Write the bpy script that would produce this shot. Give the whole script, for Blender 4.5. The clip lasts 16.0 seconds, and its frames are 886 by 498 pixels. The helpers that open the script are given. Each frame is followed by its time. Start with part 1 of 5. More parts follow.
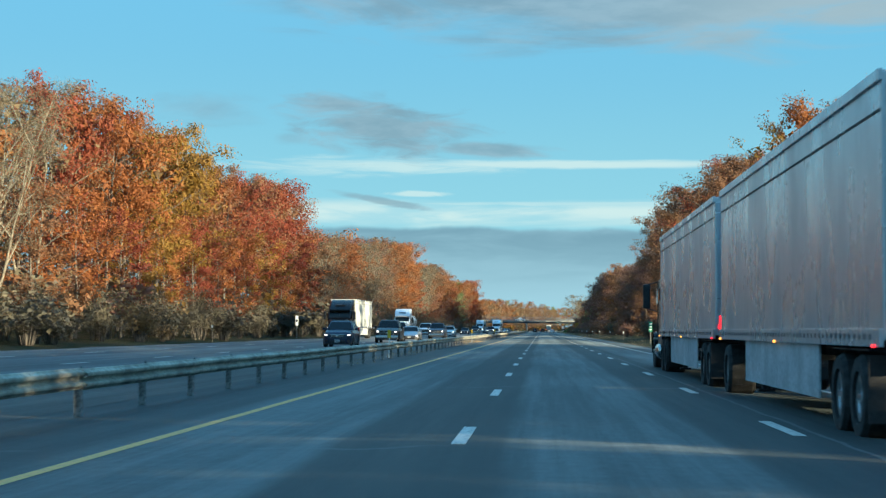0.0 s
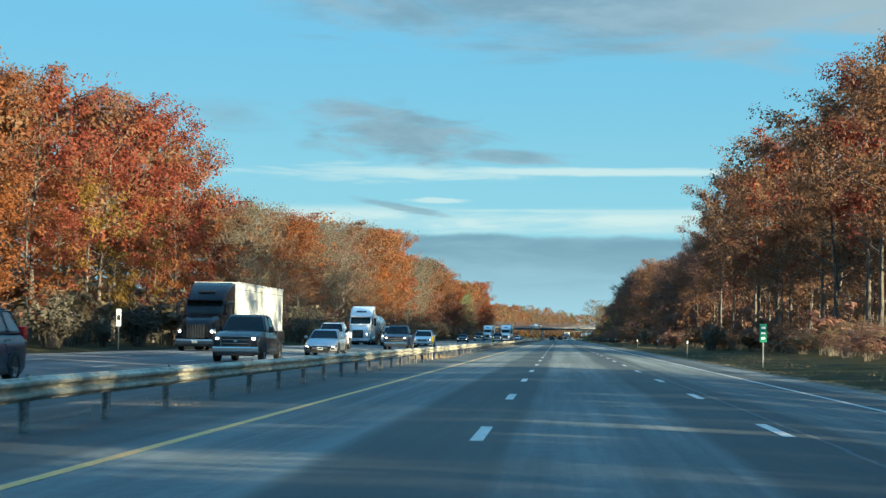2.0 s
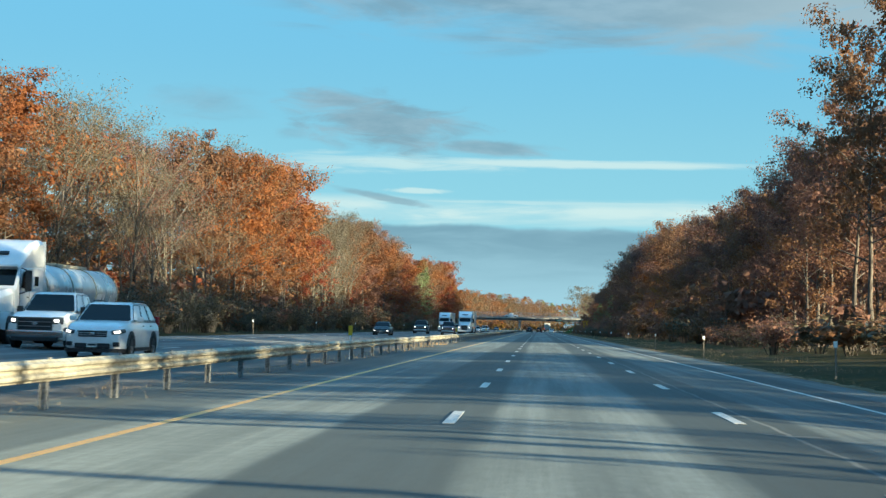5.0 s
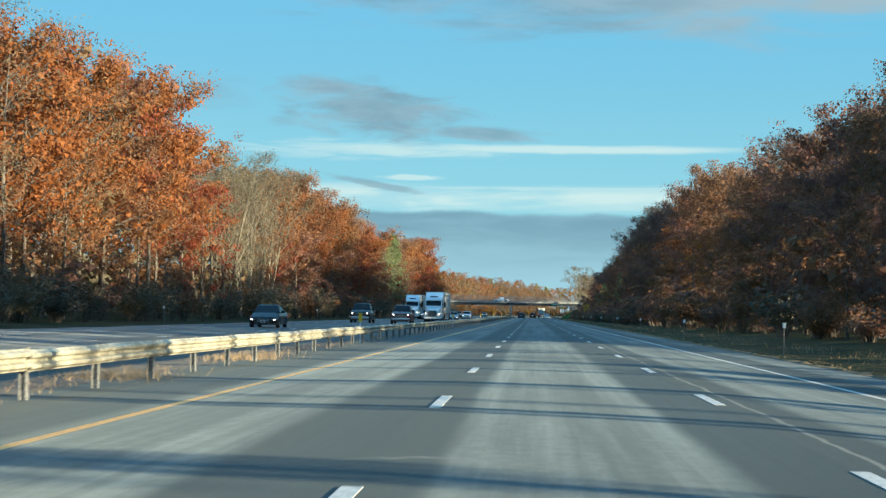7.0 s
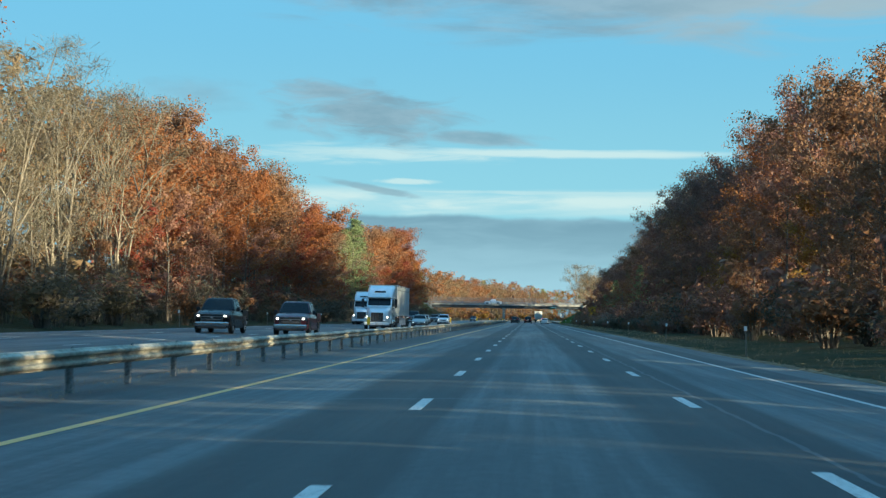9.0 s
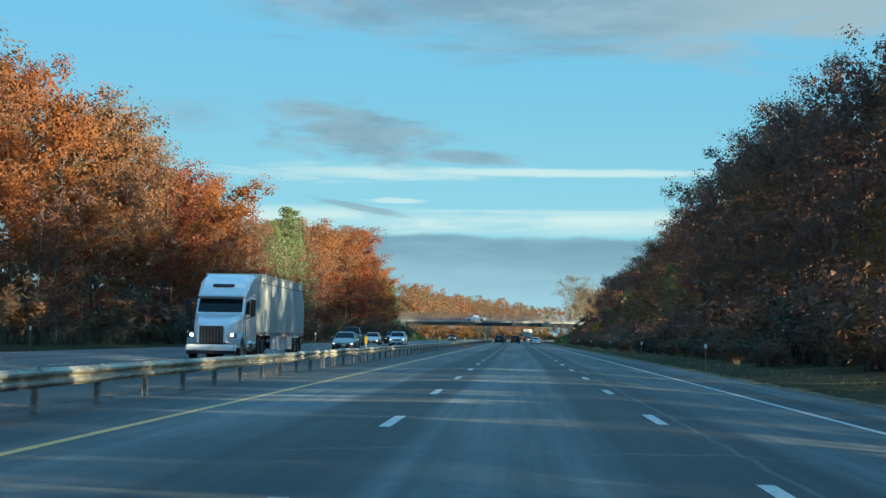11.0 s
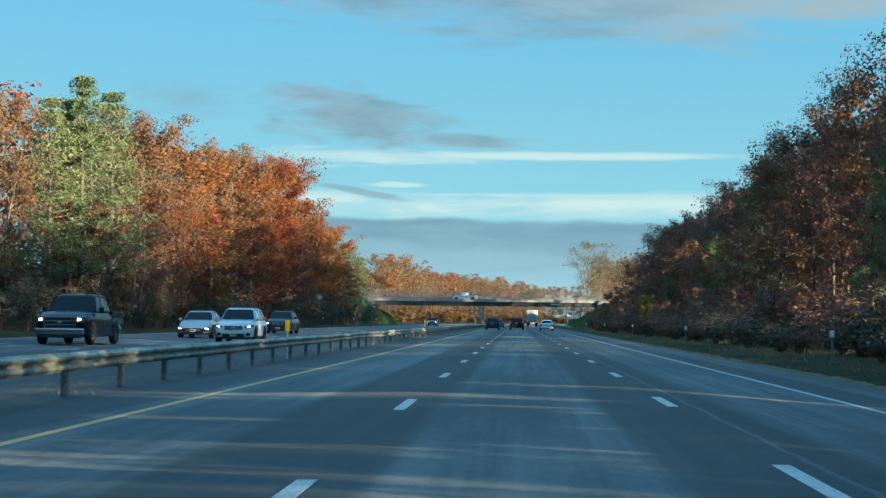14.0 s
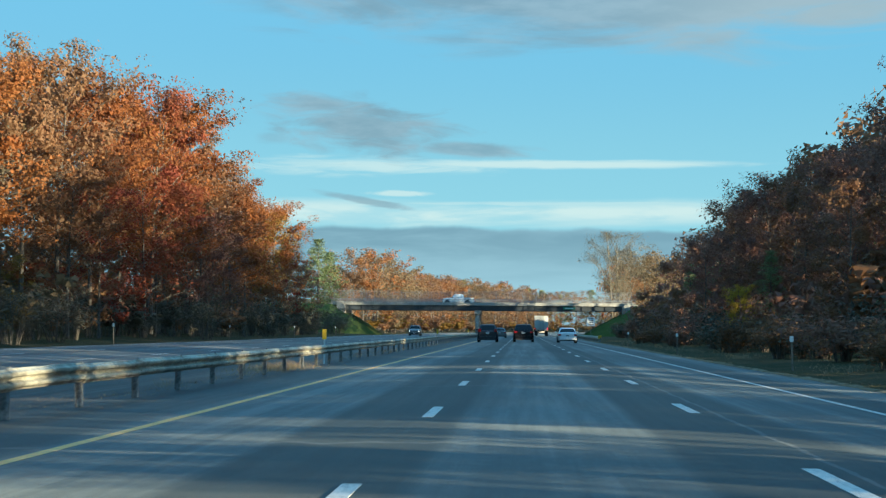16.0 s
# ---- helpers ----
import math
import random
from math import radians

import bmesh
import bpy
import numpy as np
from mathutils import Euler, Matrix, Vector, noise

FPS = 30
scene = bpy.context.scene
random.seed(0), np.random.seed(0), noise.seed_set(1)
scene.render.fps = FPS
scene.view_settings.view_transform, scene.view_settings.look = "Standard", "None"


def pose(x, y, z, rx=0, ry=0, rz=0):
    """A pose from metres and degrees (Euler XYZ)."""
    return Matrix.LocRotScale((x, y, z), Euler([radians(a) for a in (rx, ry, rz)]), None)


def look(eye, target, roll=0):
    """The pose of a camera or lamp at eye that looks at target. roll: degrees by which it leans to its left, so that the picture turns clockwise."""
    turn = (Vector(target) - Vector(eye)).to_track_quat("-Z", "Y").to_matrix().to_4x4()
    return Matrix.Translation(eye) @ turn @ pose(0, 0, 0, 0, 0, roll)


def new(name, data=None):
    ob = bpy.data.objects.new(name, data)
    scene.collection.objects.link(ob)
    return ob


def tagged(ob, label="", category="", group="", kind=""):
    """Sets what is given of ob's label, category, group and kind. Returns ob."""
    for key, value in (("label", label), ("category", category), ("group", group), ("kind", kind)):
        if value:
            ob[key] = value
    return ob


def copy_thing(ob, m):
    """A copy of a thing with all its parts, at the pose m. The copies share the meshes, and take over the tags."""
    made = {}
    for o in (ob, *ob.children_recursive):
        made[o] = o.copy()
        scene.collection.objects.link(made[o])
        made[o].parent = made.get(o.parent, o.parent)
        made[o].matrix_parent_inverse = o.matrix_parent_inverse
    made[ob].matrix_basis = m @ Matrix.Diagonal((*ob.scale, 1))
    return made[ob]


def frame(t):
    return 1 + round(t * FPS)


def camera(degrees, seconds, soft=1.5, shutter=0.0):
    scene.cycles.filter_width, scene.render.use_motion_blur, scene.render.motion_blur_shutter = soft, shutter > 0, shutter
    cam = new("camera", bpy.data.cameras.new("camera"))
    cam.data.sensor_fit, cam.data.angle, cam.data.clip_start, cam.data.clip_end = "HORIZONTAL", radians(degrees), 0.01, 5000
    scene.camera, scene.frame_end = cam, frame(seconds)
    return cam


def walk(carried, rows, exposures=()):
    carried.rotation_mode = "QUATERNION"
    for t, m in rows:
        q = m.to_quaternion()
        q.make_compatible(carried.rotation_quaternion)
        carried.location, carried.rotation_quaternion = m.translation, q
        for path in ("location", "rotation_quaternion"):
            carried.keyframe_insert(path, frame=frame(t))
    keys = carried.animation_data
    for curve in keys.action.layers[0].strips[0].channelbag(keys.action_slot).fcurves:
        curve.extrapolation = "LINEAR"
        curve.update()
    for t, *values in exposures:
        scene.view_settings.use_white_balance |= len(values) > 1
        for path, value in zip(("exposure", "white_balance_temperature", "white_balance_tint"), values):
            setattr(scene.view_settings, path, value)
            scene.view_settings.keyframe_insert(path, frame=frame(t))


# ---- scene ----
cam = camera(30.0, 16.0, soft=1.32, shutter=0.12)
EYE = 1.15
# seconds, metres across from the left lane line, metres along the road, yaw, pitch, roll
ROWS = [
    (0.0, 0.823, 0.00, 3.397, 2.777, -0.366),
    (0.5, 0.844, 17.91, 3.654, 2.713, -0.518),
    (1.0, 0.865, 35.82, 3.834, 2.746, -0.669),
    (1.5, 0.885, 53.72, 4.016, 2.896, -0.778),
    (2.0, 0.902, 71.59, 4.005, 3.002, -0.801),
    (2.5, 0.918, 89.45, 3.876, 3.051, -0.781),
    (3.0, 0.937, 107.37, 3.649, 3.081, -0.796),
    (5.5, 1.065, 198.00, 3.281, 2.582, -1.523),
    (6.0, 1.094, 216.16, 3.186, 2.510, -1.371),
    (6.5, 1.125, 234.33, 3.152, 2.395, -1.135),
    (7.0, 1.163, 252.51, 3.077, 2.222, -0.957),
    (7.5, 1.211, 270.72, 3.134, 2.138, -0.909),
    (8.0, 1.267, 288.94, 3.168, 2.095, -0.937),
    (8.5, 1.328, 307.16, 3.086, 2.151, -0.989),
    (9.0, 1.388, 325.37, 2.948, 2.365, -1.019),
    (11.5, 1.693, 416.26, 2.540, 3.069, -0.936),
    (12.0, 1.712, 434.46, 2.649, 2.702, -0.838),
    (12.5, 1.716, 452.67, 2.762, 2.471, -0.720),
    (13.0, 1.689, 470.91, 2.738, 2.302, -0.642),
    (13.5, 1.611, 489.22, 2.674, 2.329, -0.647),
    (14.0, 1.503, 507.56, 2.591, 2.474, -0.692),
    (14.5, 1.408, 525.85, 2.628, 2.696, -0.703),
    (15.0, 1.343, 544.04, 2.615, 2.859, -0.644),
    (15.5, 1.291, 562.17, 2.640, 2.864, -0.551),
    (16.0, 1.238, 580.31, 2.743, 2.771, -0.459),
]
walk(cam, [(t, pose(x, y, EYE, 90 + pitch, roll, yaw)) for t, x, y, yaw, pitch, roll in ROWS], [(0.0, 1.78), (16.0, 1.78)])

# ---- light ----
SUN_AZ, SUN_EL = 119.0, 9.0          # degrees clockwise from the road's heading, and above the horizon
sun_data = bpy.data.lights.new("sun", "SUN")
sun_data.energy, sun_data.angle, sun_data.color = 5.0, radians(0.6), (1.0, 0.89, 0.60)
sun = new("sun", sun_data)
_sd = Vector((math.sin(radians(SUN_AZ)) * math.cos(radians(SUN_EL)), math.cos(radians(SUN_AZ)) * math.cos(radians(SUN_EL)), math.sin(radians(SUN_EL))))
sun.matrix_world = look(_sd * 300, (0, 0, 0))


class Nodes:
    """Short hand for node trees."""

    def __init__(self, tree):
        self.t = tree

    def add(self, kind, **props):
        n = self.t.nodes.new(kind)
        for k, v in props.items():
            if k == "operation":
                n.operation = v
            elif k == "blend_type":
                n.blend_type = v
            elif k == "data_type":
                n.data_type = v
            elif k == "sky_type":
                n.sky_type = v
            elif k == "noise_dimensions":
                n.noise_dimensions = v
        return n

    def put(self, sock, v):
        if isinstance(v, bpy.types.NodeSocket):
            self.t.links.new(v, sock)
        elif v is not None:
            sock.default_value = v

    def math(self, op, a, b=None, c=None, clamp=False):
        n = self.add("ShaderNodeMath", operation=op)
        n.use_clamp = clamp
        for s, v in zip(n.inputs, (a, b, c)):
            self.put(s, v)
        return n.outputs[0]

    def ramp(self, fac, lo, hi, a=0.0, b=1.0):
        n = self.add("ShaderNodeMapRange")
        n.interpolation_type = "SMOOTHSTEP"
        for k, v in zip(("Value", "From Min", "From Max", "To Min", "To Max"), (fac, lo, hi, a, b)):
            self.put(n.inputs[k], v)
        return n.outputs[0]

    def mix(self, fac, a, b, how="MIX"):
        n = self.add("ShaderNodeMix", data_type="RGBA", blend_type=how)
        self.put(n.inputs[0], fac)
        self.put(n.inputs[6], a)
        self.put(n.inputs[7], b)
        return n.outputs[2]

    def noise(self, vec, scale, detail=3.0, rough=0.55, distort=0.0):
        n = self.add("ShaderNodeTexNoise")
        self.put(n.inputs["Vector"], vec)
        self.put(n.inputs["Scale"], scale)
        self.put(n.inputs["Detail"], detail)
        self.put(n.inputs["Roughness"], rough)
        self.put(n.inputs["Distortion"], distort)
        return n.outputs["Fac"]

    def xyz(self, vec):
        n = self.add("ShaderNodeSeparateXYZ")
        self.put(n.inputs[0], vec)
        return n.outputs

    def vec(self, x, y, z):
        n = self.add("ShaderNodeCombineXYZ")
        for s, v in zip(n.inputs, (x, y, z)):
            self.put(s, v)
        return n.outputs[0]

    def pick(self, fac, stops):
        n = self.add("ShaderNodeValToRGB")
        e = n.color_ramp.elements
        while len(e) < len(stops):
            e.new(0.5)
        for el, (p, c) in zip(e, stops):
            el.position, el.color = p, (*c, 1)
        self.put(n.inputs[0], fac)
        return n.outputs[0]


def rgb(r, g, b):
    """Linear colour from an 8-bit display colour."""
    f = lambda v: ((v / 255 + 0.055) / 1.055) ** 2.4 if v > 10 else v / 255 / 12.92
    return (f(r), f(g), f(b), 1.0)


def sky():
    w = bpy.data.worlds.new("sky")
    scene.world = w
    w.use_nodes = True
    t = w.node_tree
    t.nodes.clear()
    n = Nodes(t)
    nishita = n.add("ShaderNodeTexSky", sky_type="NISHITA")
    nishita.sun_disc = False
    nishita.sun_elevation, nishita.sun_rotation = radians(SUN_EL), radians(SUN_AZ)
    nishita.air_density, nishita.dust_density, nishita.ozone_density = 1.0, 0.6, 1.6
    way = n.add("ShaderNodeTexCoord").outputs["Generated"]
    x, y, z = n.xyz(way)
    el = n.math("MULTIPLY", n.math("ARCSINE", z), 57.2958)
    az = n.math("MULTIPLY", n.math("ARCTAN2", x, y), 57.2958)     # to the right of the road
    # an even clear blue above the low sun's yellow band
    base = n.mix(0.82, nishita.outputs[0], (SKY_BLUE[0], SKY_BLUE[1], SKY_BLUE[2], 1))
    pale = n.ramp(el, 0.0, 10.0, 1.0, 0.0)
    base = n.mix(n.math("MULTIPLY", pale, 0.72), base, (2.9, 6.2, 6.7, 1))

    def wisp(sx, sy, scale, seed, detail=4.0):
        v = n.vec(n.math("MULTIPLY", az, sx), n.math("MULTIPLY", el, sy), seed)
        return n.noise(v, scale, detail, 0.55, 0.4)

    def band(lo, lo2, hi2, hi, wob=0.0, field=None):
        e = n.math("ADD", el, n.math("MULTIPLY", n.math("SUBTRACT", field, 0.5), wob)) if field else el
        return n.math("MULTIPLY", n.ramp(e, lo, lo2), n.ramp(e, hi2, hi, 1.0, 0.0))

    def blob(az0, el0, raz, rel, slope, fx, fy, seed, rag, lo=0.0, hi=0.5, detail=6.0):
        """A drifting cloud: a soft tilted ellipse whose outline and body are torn by stretched noise."""
        u = n.math("DIVIDE", n.math("SUBTRACT", az, az0), raz)
        v = n.math("DIVIDE", n.math("SUBTRACT", n.math("SUBTRACT", el, el0), n.math("MULTIPLY", n.math("SUBTRACT", az, az0), slope)), rel)
        r = n.math("SUBTRACT", 1.0, n.math("SQRT", n.math("ADD", n.math("MULTIPLY", u, u), n.math("MULTIPLY", v, v))))
        f = n.noise(n.vec(n.math("MULTIPLY", az, fx), n.math("MULTIPLY", el, fy), seed), 1.0, detail, 0.58, 0.7)
        return n.ramp(n.math("ADD", r, n.math("MULTIPLY", n.math("SUBTRACT", f, 0.5), rag)), lo, hi)

    def most(*masks):
        out = masks[0]
        for k in masks[1:]:
            out = n.math("MAXIMUM", out, k)
        return out

    long_w = wisp(0.10, 0.9, 1.0, 3.1)
    fine_w = wisp(0.30, 1.7, 1.0, 8.4)
    # deeper blue overhead
    base = n.mix(n.ramp(el, 6.0, 13.0, 0.0, 0.5), base, (1.25, 4.5, 7.2, 1))
    base = n.mix(n.ramp(el, 13.0, 45.0, 0.0, 0.9), base, (1.6, 5.2, 9.8, 1))
    # white streaks
    cream = (5.5, 7.1, 6.9, 1)
    s1 = n.math("MULTIPLY", band(3.45, 3.95, 4.05, 4.6, 1.0, long_w), n.ramp(fine_w, 0.3, 0.58, 0.35, 1.0))
    s2 = blob(-5.6, 5.62, 7.8, 0.42, 0.004, 0.32, 3.2, 2.2, 1.8, 0.08, 0.95)
    s3 = blob(1.0, 5.72, 8.0, 0.2, 0.0, 0.25, 3.4, 4.1, 1.2, 0.0, 0.7)
    s4 = blob(-4.3, 4.68, 1.5, 0.13, 0.0, 0.8, 3.0, 5.3, 1.2, 0.0, 0.6)
    s5 = blob(3.0, 4.35, 8.0, 0.12, 0.0, 0.3, 3.5, 7.7, 1.6, 0.0, 0.7)
    white = most(s1, n.math("MULTIPLY", s2, 0.8), n.math("MULTIPLY", s3, 0.9), n.math("MULTIPLY", s4, 0.8), n.math("MULTIPLY", s5, 0.6))
    base = n.mix(n.math("MULTIPLY", white, 0.85), base, cream)
    # low bank of grey cloud with a crisp top
    top = n.math("ADD", 3.52, n.math("MULTIPLY", n.math("SUBTRACT", n.noise(n.vec(n.math("MULTIPLY", az, 0.26), 0.0, 1.7), 1.0, 5.0, 0.5), 0.5), 0.75))
    bank = n.ramp(n.math("SUBTRACT", el, top), -0.12, 0.07, 1.0, 0.0)
    bank_col = n.mix(n.ramp(n.math("ADD", el, n.math("MULTIPLY", long_w, 1.4)), 1.6, 3.9), (2.9, 5.2, 6.1, 1), (1.55, 3.0, 3.8, 1))
    bank_col = n.mix(n.ramp(fine_w, 0.35, 0.7, 0.0, 0.4), bank_col, (2.8, 4.9, 5.8, 1))
    base = n.mix(n.math("MULTIPLY", bank, 0.93), base, bank_col)
    # grey drifting clouds
    g1 = blob(-5.6, 6.95, 4.4, 1.5, -0.12, 0.42, 1.7, 2.0, 1.7, 0.16, 0.8)
    g2 = blob(-1.7, 6.2, 2.4, 0.36, -0.02, 0.5, 2.2, 6.0, 1.0, 0.0, 0.6)
    g3 = blob(-11.6, 7.5, 2.8, 0.8, 0.0, 0.4, 1.4, 9.0, 1.2, 0.1, 0.9)
    g4 = blob(4.0, 13.1, 17.0, 4.0, 0.0, 0.16, 0.9, 5.5, 1.0, 0.0, 0.42)
    g5 = blob(-5.5, 4.42, 2.2, 0.17, -0.165, 0.7, 2.6, 3.4, 1.0, 0.05, 0.6)
    g6 = blob(-8.6, 6.55, 1.0, 0.3, 0.0, 0.6, 1.8, 1.0, 1.2, 0.1, 0.9)
    gm = most(n.math("MULTIPLY", g1, 0.95), n.math("MULTIPLY", g2, 0.85), n.math("MULTIPLY", g3, 0.5), n.math("MULTIPLY", g4, 0.95), n.math("MULTIPLY", g5, 0.75), n.math("MULTIPLY", g6, 0.4))
    body = n.noise(n.vec(n.math("MULTIPLY", az, 0.3), n.math("MULTIPLY", el, 1.1), 12.0), 1.0, 5.0, 0.6)
    grey = n.mix(n.ramp(body, 0.35, 0.65), (1.75, 2.75, 3.35, 1), (2.6, 3.7, 4.3, 1))
    base = n.mix(n.math("MULTIPLY", gm, 0.8), base, n.mix(n.ramp(az, 0.0, 10.0, 0.0, 0.85), grey, (3.5, 4.2, 4.3, 1)))
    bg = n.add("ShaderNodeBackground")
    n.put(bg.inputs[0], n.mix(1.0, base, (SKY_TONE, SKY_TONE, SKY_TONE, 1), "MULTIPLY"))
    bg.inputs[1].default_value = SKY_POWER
    out = n.add("ShaderNodeOutputWorld")
    t.links.new(bg.outputs[0], out.inputs[0])


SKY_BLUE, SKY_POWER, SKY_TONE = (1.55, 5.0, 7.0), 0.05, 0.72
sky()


# ---- materials ----
def material(name):
    m = bpy.data.materials.new(name)
    m.use_nodes = True
    n = Nodes(m.node_tree)
    return m, n, m.node_tree.nodes["Principled BSDF"]


def bump(n, bsdf, height, strength, dist=0.02):
    b = n.add("ShaderNodeBump")
    b.inputs["Strength"].default_value, b.inputs["Distance"].default_value = strength, dist
    n.put(b.inputs["Height"], height)
    n.put(bsdf.inputs["Normal"], b.outputs[0])


def plain(name, col, rough=0.5, metal=0.0, vary=0.12, scale=3.0, coat=0.0, spec=0.5):
    """Painted, plastic or metal surface with slight dirt at two scales."""
    m, n, b = material(name)
    p = n.add("ShaderNodeTexCoord").outputs["Object"]
    d = n.math("MULTIPLY", n.noise(p, scale, 5.0), n.noise(p, scale * 9, 3.0))
    dark = tuple(c * (1 - vary * 2.2) for c in col[:3]) + (1,)
    light = tuple(min(1, c * (1 + vary * 0.5)) for c in col[:3]) + (1,)
    n.put(b.inputs["Base Color"], n.mix(n.ramp(d, 0.12, 0.4), dark, light))
    n.put(b.inputs["Roughness"], n.ramp(d, 0.1, 0.45, min(1, rough * 1.3), rough * 0.8))
    b.inputs["Metallic"].default_value = metal
    b.inputs["Coat Weight"].default_value = coat
    b.inputs["Specular IOR Level"].default_value = spec
    return m


def glow(name, col, power):
    m, n, b = material(name)
    b.inputs["Base Color"].default_value = (*col, 1)
    b.inputs["Emission Color"].default_value = (*col, 1)
    b.inputs["Emission Strength"].default_value = power
    b.inputs["Roughness"].default_value = 0.2
    return m


def asphalt(name, base, lines=(), seal=()):
    """Worn asphalt: grain, long streaks, cracks across, dark traffic stains along the lane lines."""
    m, n, b = material(name)
    p = n.add("ShaderNodeNewGeometry").outputs["Position"]
    x, y, z = n.xyz(p)
    grain = n.noise(p, 55.0, 4.0, 0.7)
    streak = n.noise(n.vec(n.math("MULTIPLY", x, 1.6), n.math("MULTIPLY", y, 0.02), 0.0), 1.0, 4.0)
    patch = n.noise(n.vec(n.math("MULTIPLY", x, 0.25), n.math("MULTIPLY", y, 0.05), 4.0), 1.0, 4.0)
    blot = n.noise(p, 5.0, 5.0, 0.7)
    wear = n.noise(n.vec(n.math("MULTIPLY", x, 5.5), n.math("MULTIPLY", y, 0.12), 9.0), 1.0, 5.0, 0.65)
    v = n.math("ADD", n.math("MULTIPLY", streak, 0.26), n.math("ADD", n.math("MULTIPLY", patch, 0.22), n.math("ADD", n.math("MULTIPLY", grain, 0.16), n.math("ADD", n.math("MULTIPLY", blot, 0.16), n.math("MULTIPLY", wear, 0.18)))))
    col = n.mix(n.ramp(v, 0.43, 0.57), tuple(c * 0.66 for c in base) + (1,), tuple(c * 1.2 for c in base) + (1,))
    wob = n.math("MULTIPLY", n.math("SUBTRACT", n.noise(n.vec(0.0, n.math("MULTIPLY", y, 0.05), 2.0), 1.0, 3.0), 0.5), 0.5)
    for cx, half, deep in lines:
        d = n.math("ABSOLUTE", n.math("SUBTRACT", n.math("ADD", x, wob), cx))
        col = n.mix(n.math("MULTIPLY", n.ramp(d, half * 0.8, half * 1.1, 1.0, 0.0), deep), col, tuple(c * 0.38 for c in base) + (1,))
    # cracks across the carriageway and sealed lines along it
    cw = n.math("MULTIPLY", n.math("SUBTRACT", n.noise(n.vec(n.math("MULTIPLY", x, 0.6), n.math("MULTIPLY", y, 0.13), 7.0), 1.0, 3.0), 0.5), 3.0)
    cr = n.math("PINGPONG", n.math("ADD", y, cw), 8.3)
    crack = n.math("MULTIPLY", n.ramp(cr, 0.03, 0.10, 1.0, 0.0), n.ramp(n.noise(n.vec(n.math("MULTIPLY", x, 0.4), n.math("MULTIPLY", y, 0.11), 1.0), 1.0, 2.0), 0.5, 0.56))
    col = n.mix(n.math("MULTIPLY", crack, 0.5), col, (0.16, 0.17, 0.17, 1))
    for cx, wide in seal:
        d = n.math("ABSOLUTE", n.math("ADD", n.math("SUBTRACT", x, cx), n.math("MULTIPLY", n.math("SUBTRACT", n.noise(p, 0.6, 6.0, 0.65), 0.5), 0.3)))
        col = n.mix(n.math("MULTIPLY", n.ramp(d, wide * 0.4, wide, 1.0, 0.0), 0.42), col, (0.19, 0.20, 0.20, 1))
    n.put(b.inputs["Base Color"], col)
    n.put(b.inputs["Roughness"], n.ramp(v, 0.3, 0.7, 0.68, 0.52))
    b.inputs["Specular IOR Level"].default_value = 0.16
    b.inputs["Diffuse Roughness"].default_value = 1.0
    bump(n, b, grain, 0.25, 0.01)
    return m


def road_paint(name, col, wear=0.35):
    m, n, b = material(name)
    p = n.add("ShaderNodeNewGeometry").outputs["Position"]
    w = n.noise(p, 14.0, 5.0, 0.7)
    n.put(b.inputs["Base Color"], n.mix(n.ramp(w, wear, wear + 0.28), (0.12, 0.12, 0.12, 1), (*col, 1)))
    b.inputs["Roughness"].default_value = 0.6
    return m


def grass_ground(name, green=0.0):
    m, n, b = material(name)
    p = n.add("ShaderNodeNewGeometry").outputs["Position"]
    big, mid, fine = n.noise(p, 0.11, 4.0), n.noise(p, 0.9, 4.0), n.noise(p, 16.0, 4.0, 0.7)
    c = n.pick(n.math("ADD", n.math("MULTIPLY", big, 0.45), n.math("MULTIPLY", mid, 0.55)),
               [(0.3, (0.022, 0.030, 0.011)), (0.47, (0.040, 0.043, 0.018)), (0.57, (0.080, 0.060, 0.030)), (0.72, (0.125, 0.078, 0.040))])
    c = n.mix(green, c, n.mix(mid, (0.03, 0.07, 0.015, 1), (0.10, 0.15, 0.035, 1)))
    c = n.mix(n.ramp(fine, 0.35, 0.7, 0.0, 0.6), c, (0.05, 0.045, 0.02, 1))
    n.put(b.inputs["Base Color"], c)
    b.inputs["Roughness"].default_value = 0.95
    b.inputs["Specular IOR Level"].default_value = 0.1
    bump(n, b, n.math("ADD", mid, fine), 0.8, 0.08)
    return m


def leaf_material(name, cols, thin=0.42):
    """Foliage: cols is a row of colours between which single leaves and whole trees differ."""
    m, n, b = material(name)
    isl = n.add("ShaderNodeNewGeometry").outputs["Random Per Island"]
    own = n.add("ShaderNodeObjectInfo").outputs["Random"]
    p = n.add("ShaderNodeTexCoord").outputs["Object"]
    clump = n.noise(p, 0.35, 2.0)
    f = n.math("ADD", n.math("MULTIPLY", isl, 0.14), n.math("ADD", n.math("MULTIPLY", own, 0.36), n.math("MULTIPLY", clump, 0.66)))
    k = len(cols)
    c = n.pick(f, [(0.15 + 0.75 * i / (k - 1), col) for i, col in enumerate(cols)])
    n.put(b.inputs["Base Color"], c)
    b.inputs["Roughness"].default_value = 0.65
    b.inputs["Specular IOR Level"].default_value = 0.25
    tr = n.add("ShaderNodeBsdfTranslucent")
    n.put(tr.inputs[0], c)
    mx = n.add("ShaderNodeMixShader")
    mx.inputs[0].default_value = thin
    out = m.node_tree.nodes["Material Output"]
    m.node_tree.links.new(b.outputs[0], mx.inputs[1])
    m.node_tree.links.new(tr.outputs[0], mx.inputs[2])
    m.node_tree.links.new(mx.outputs[0], out.inputs[0])
    return m


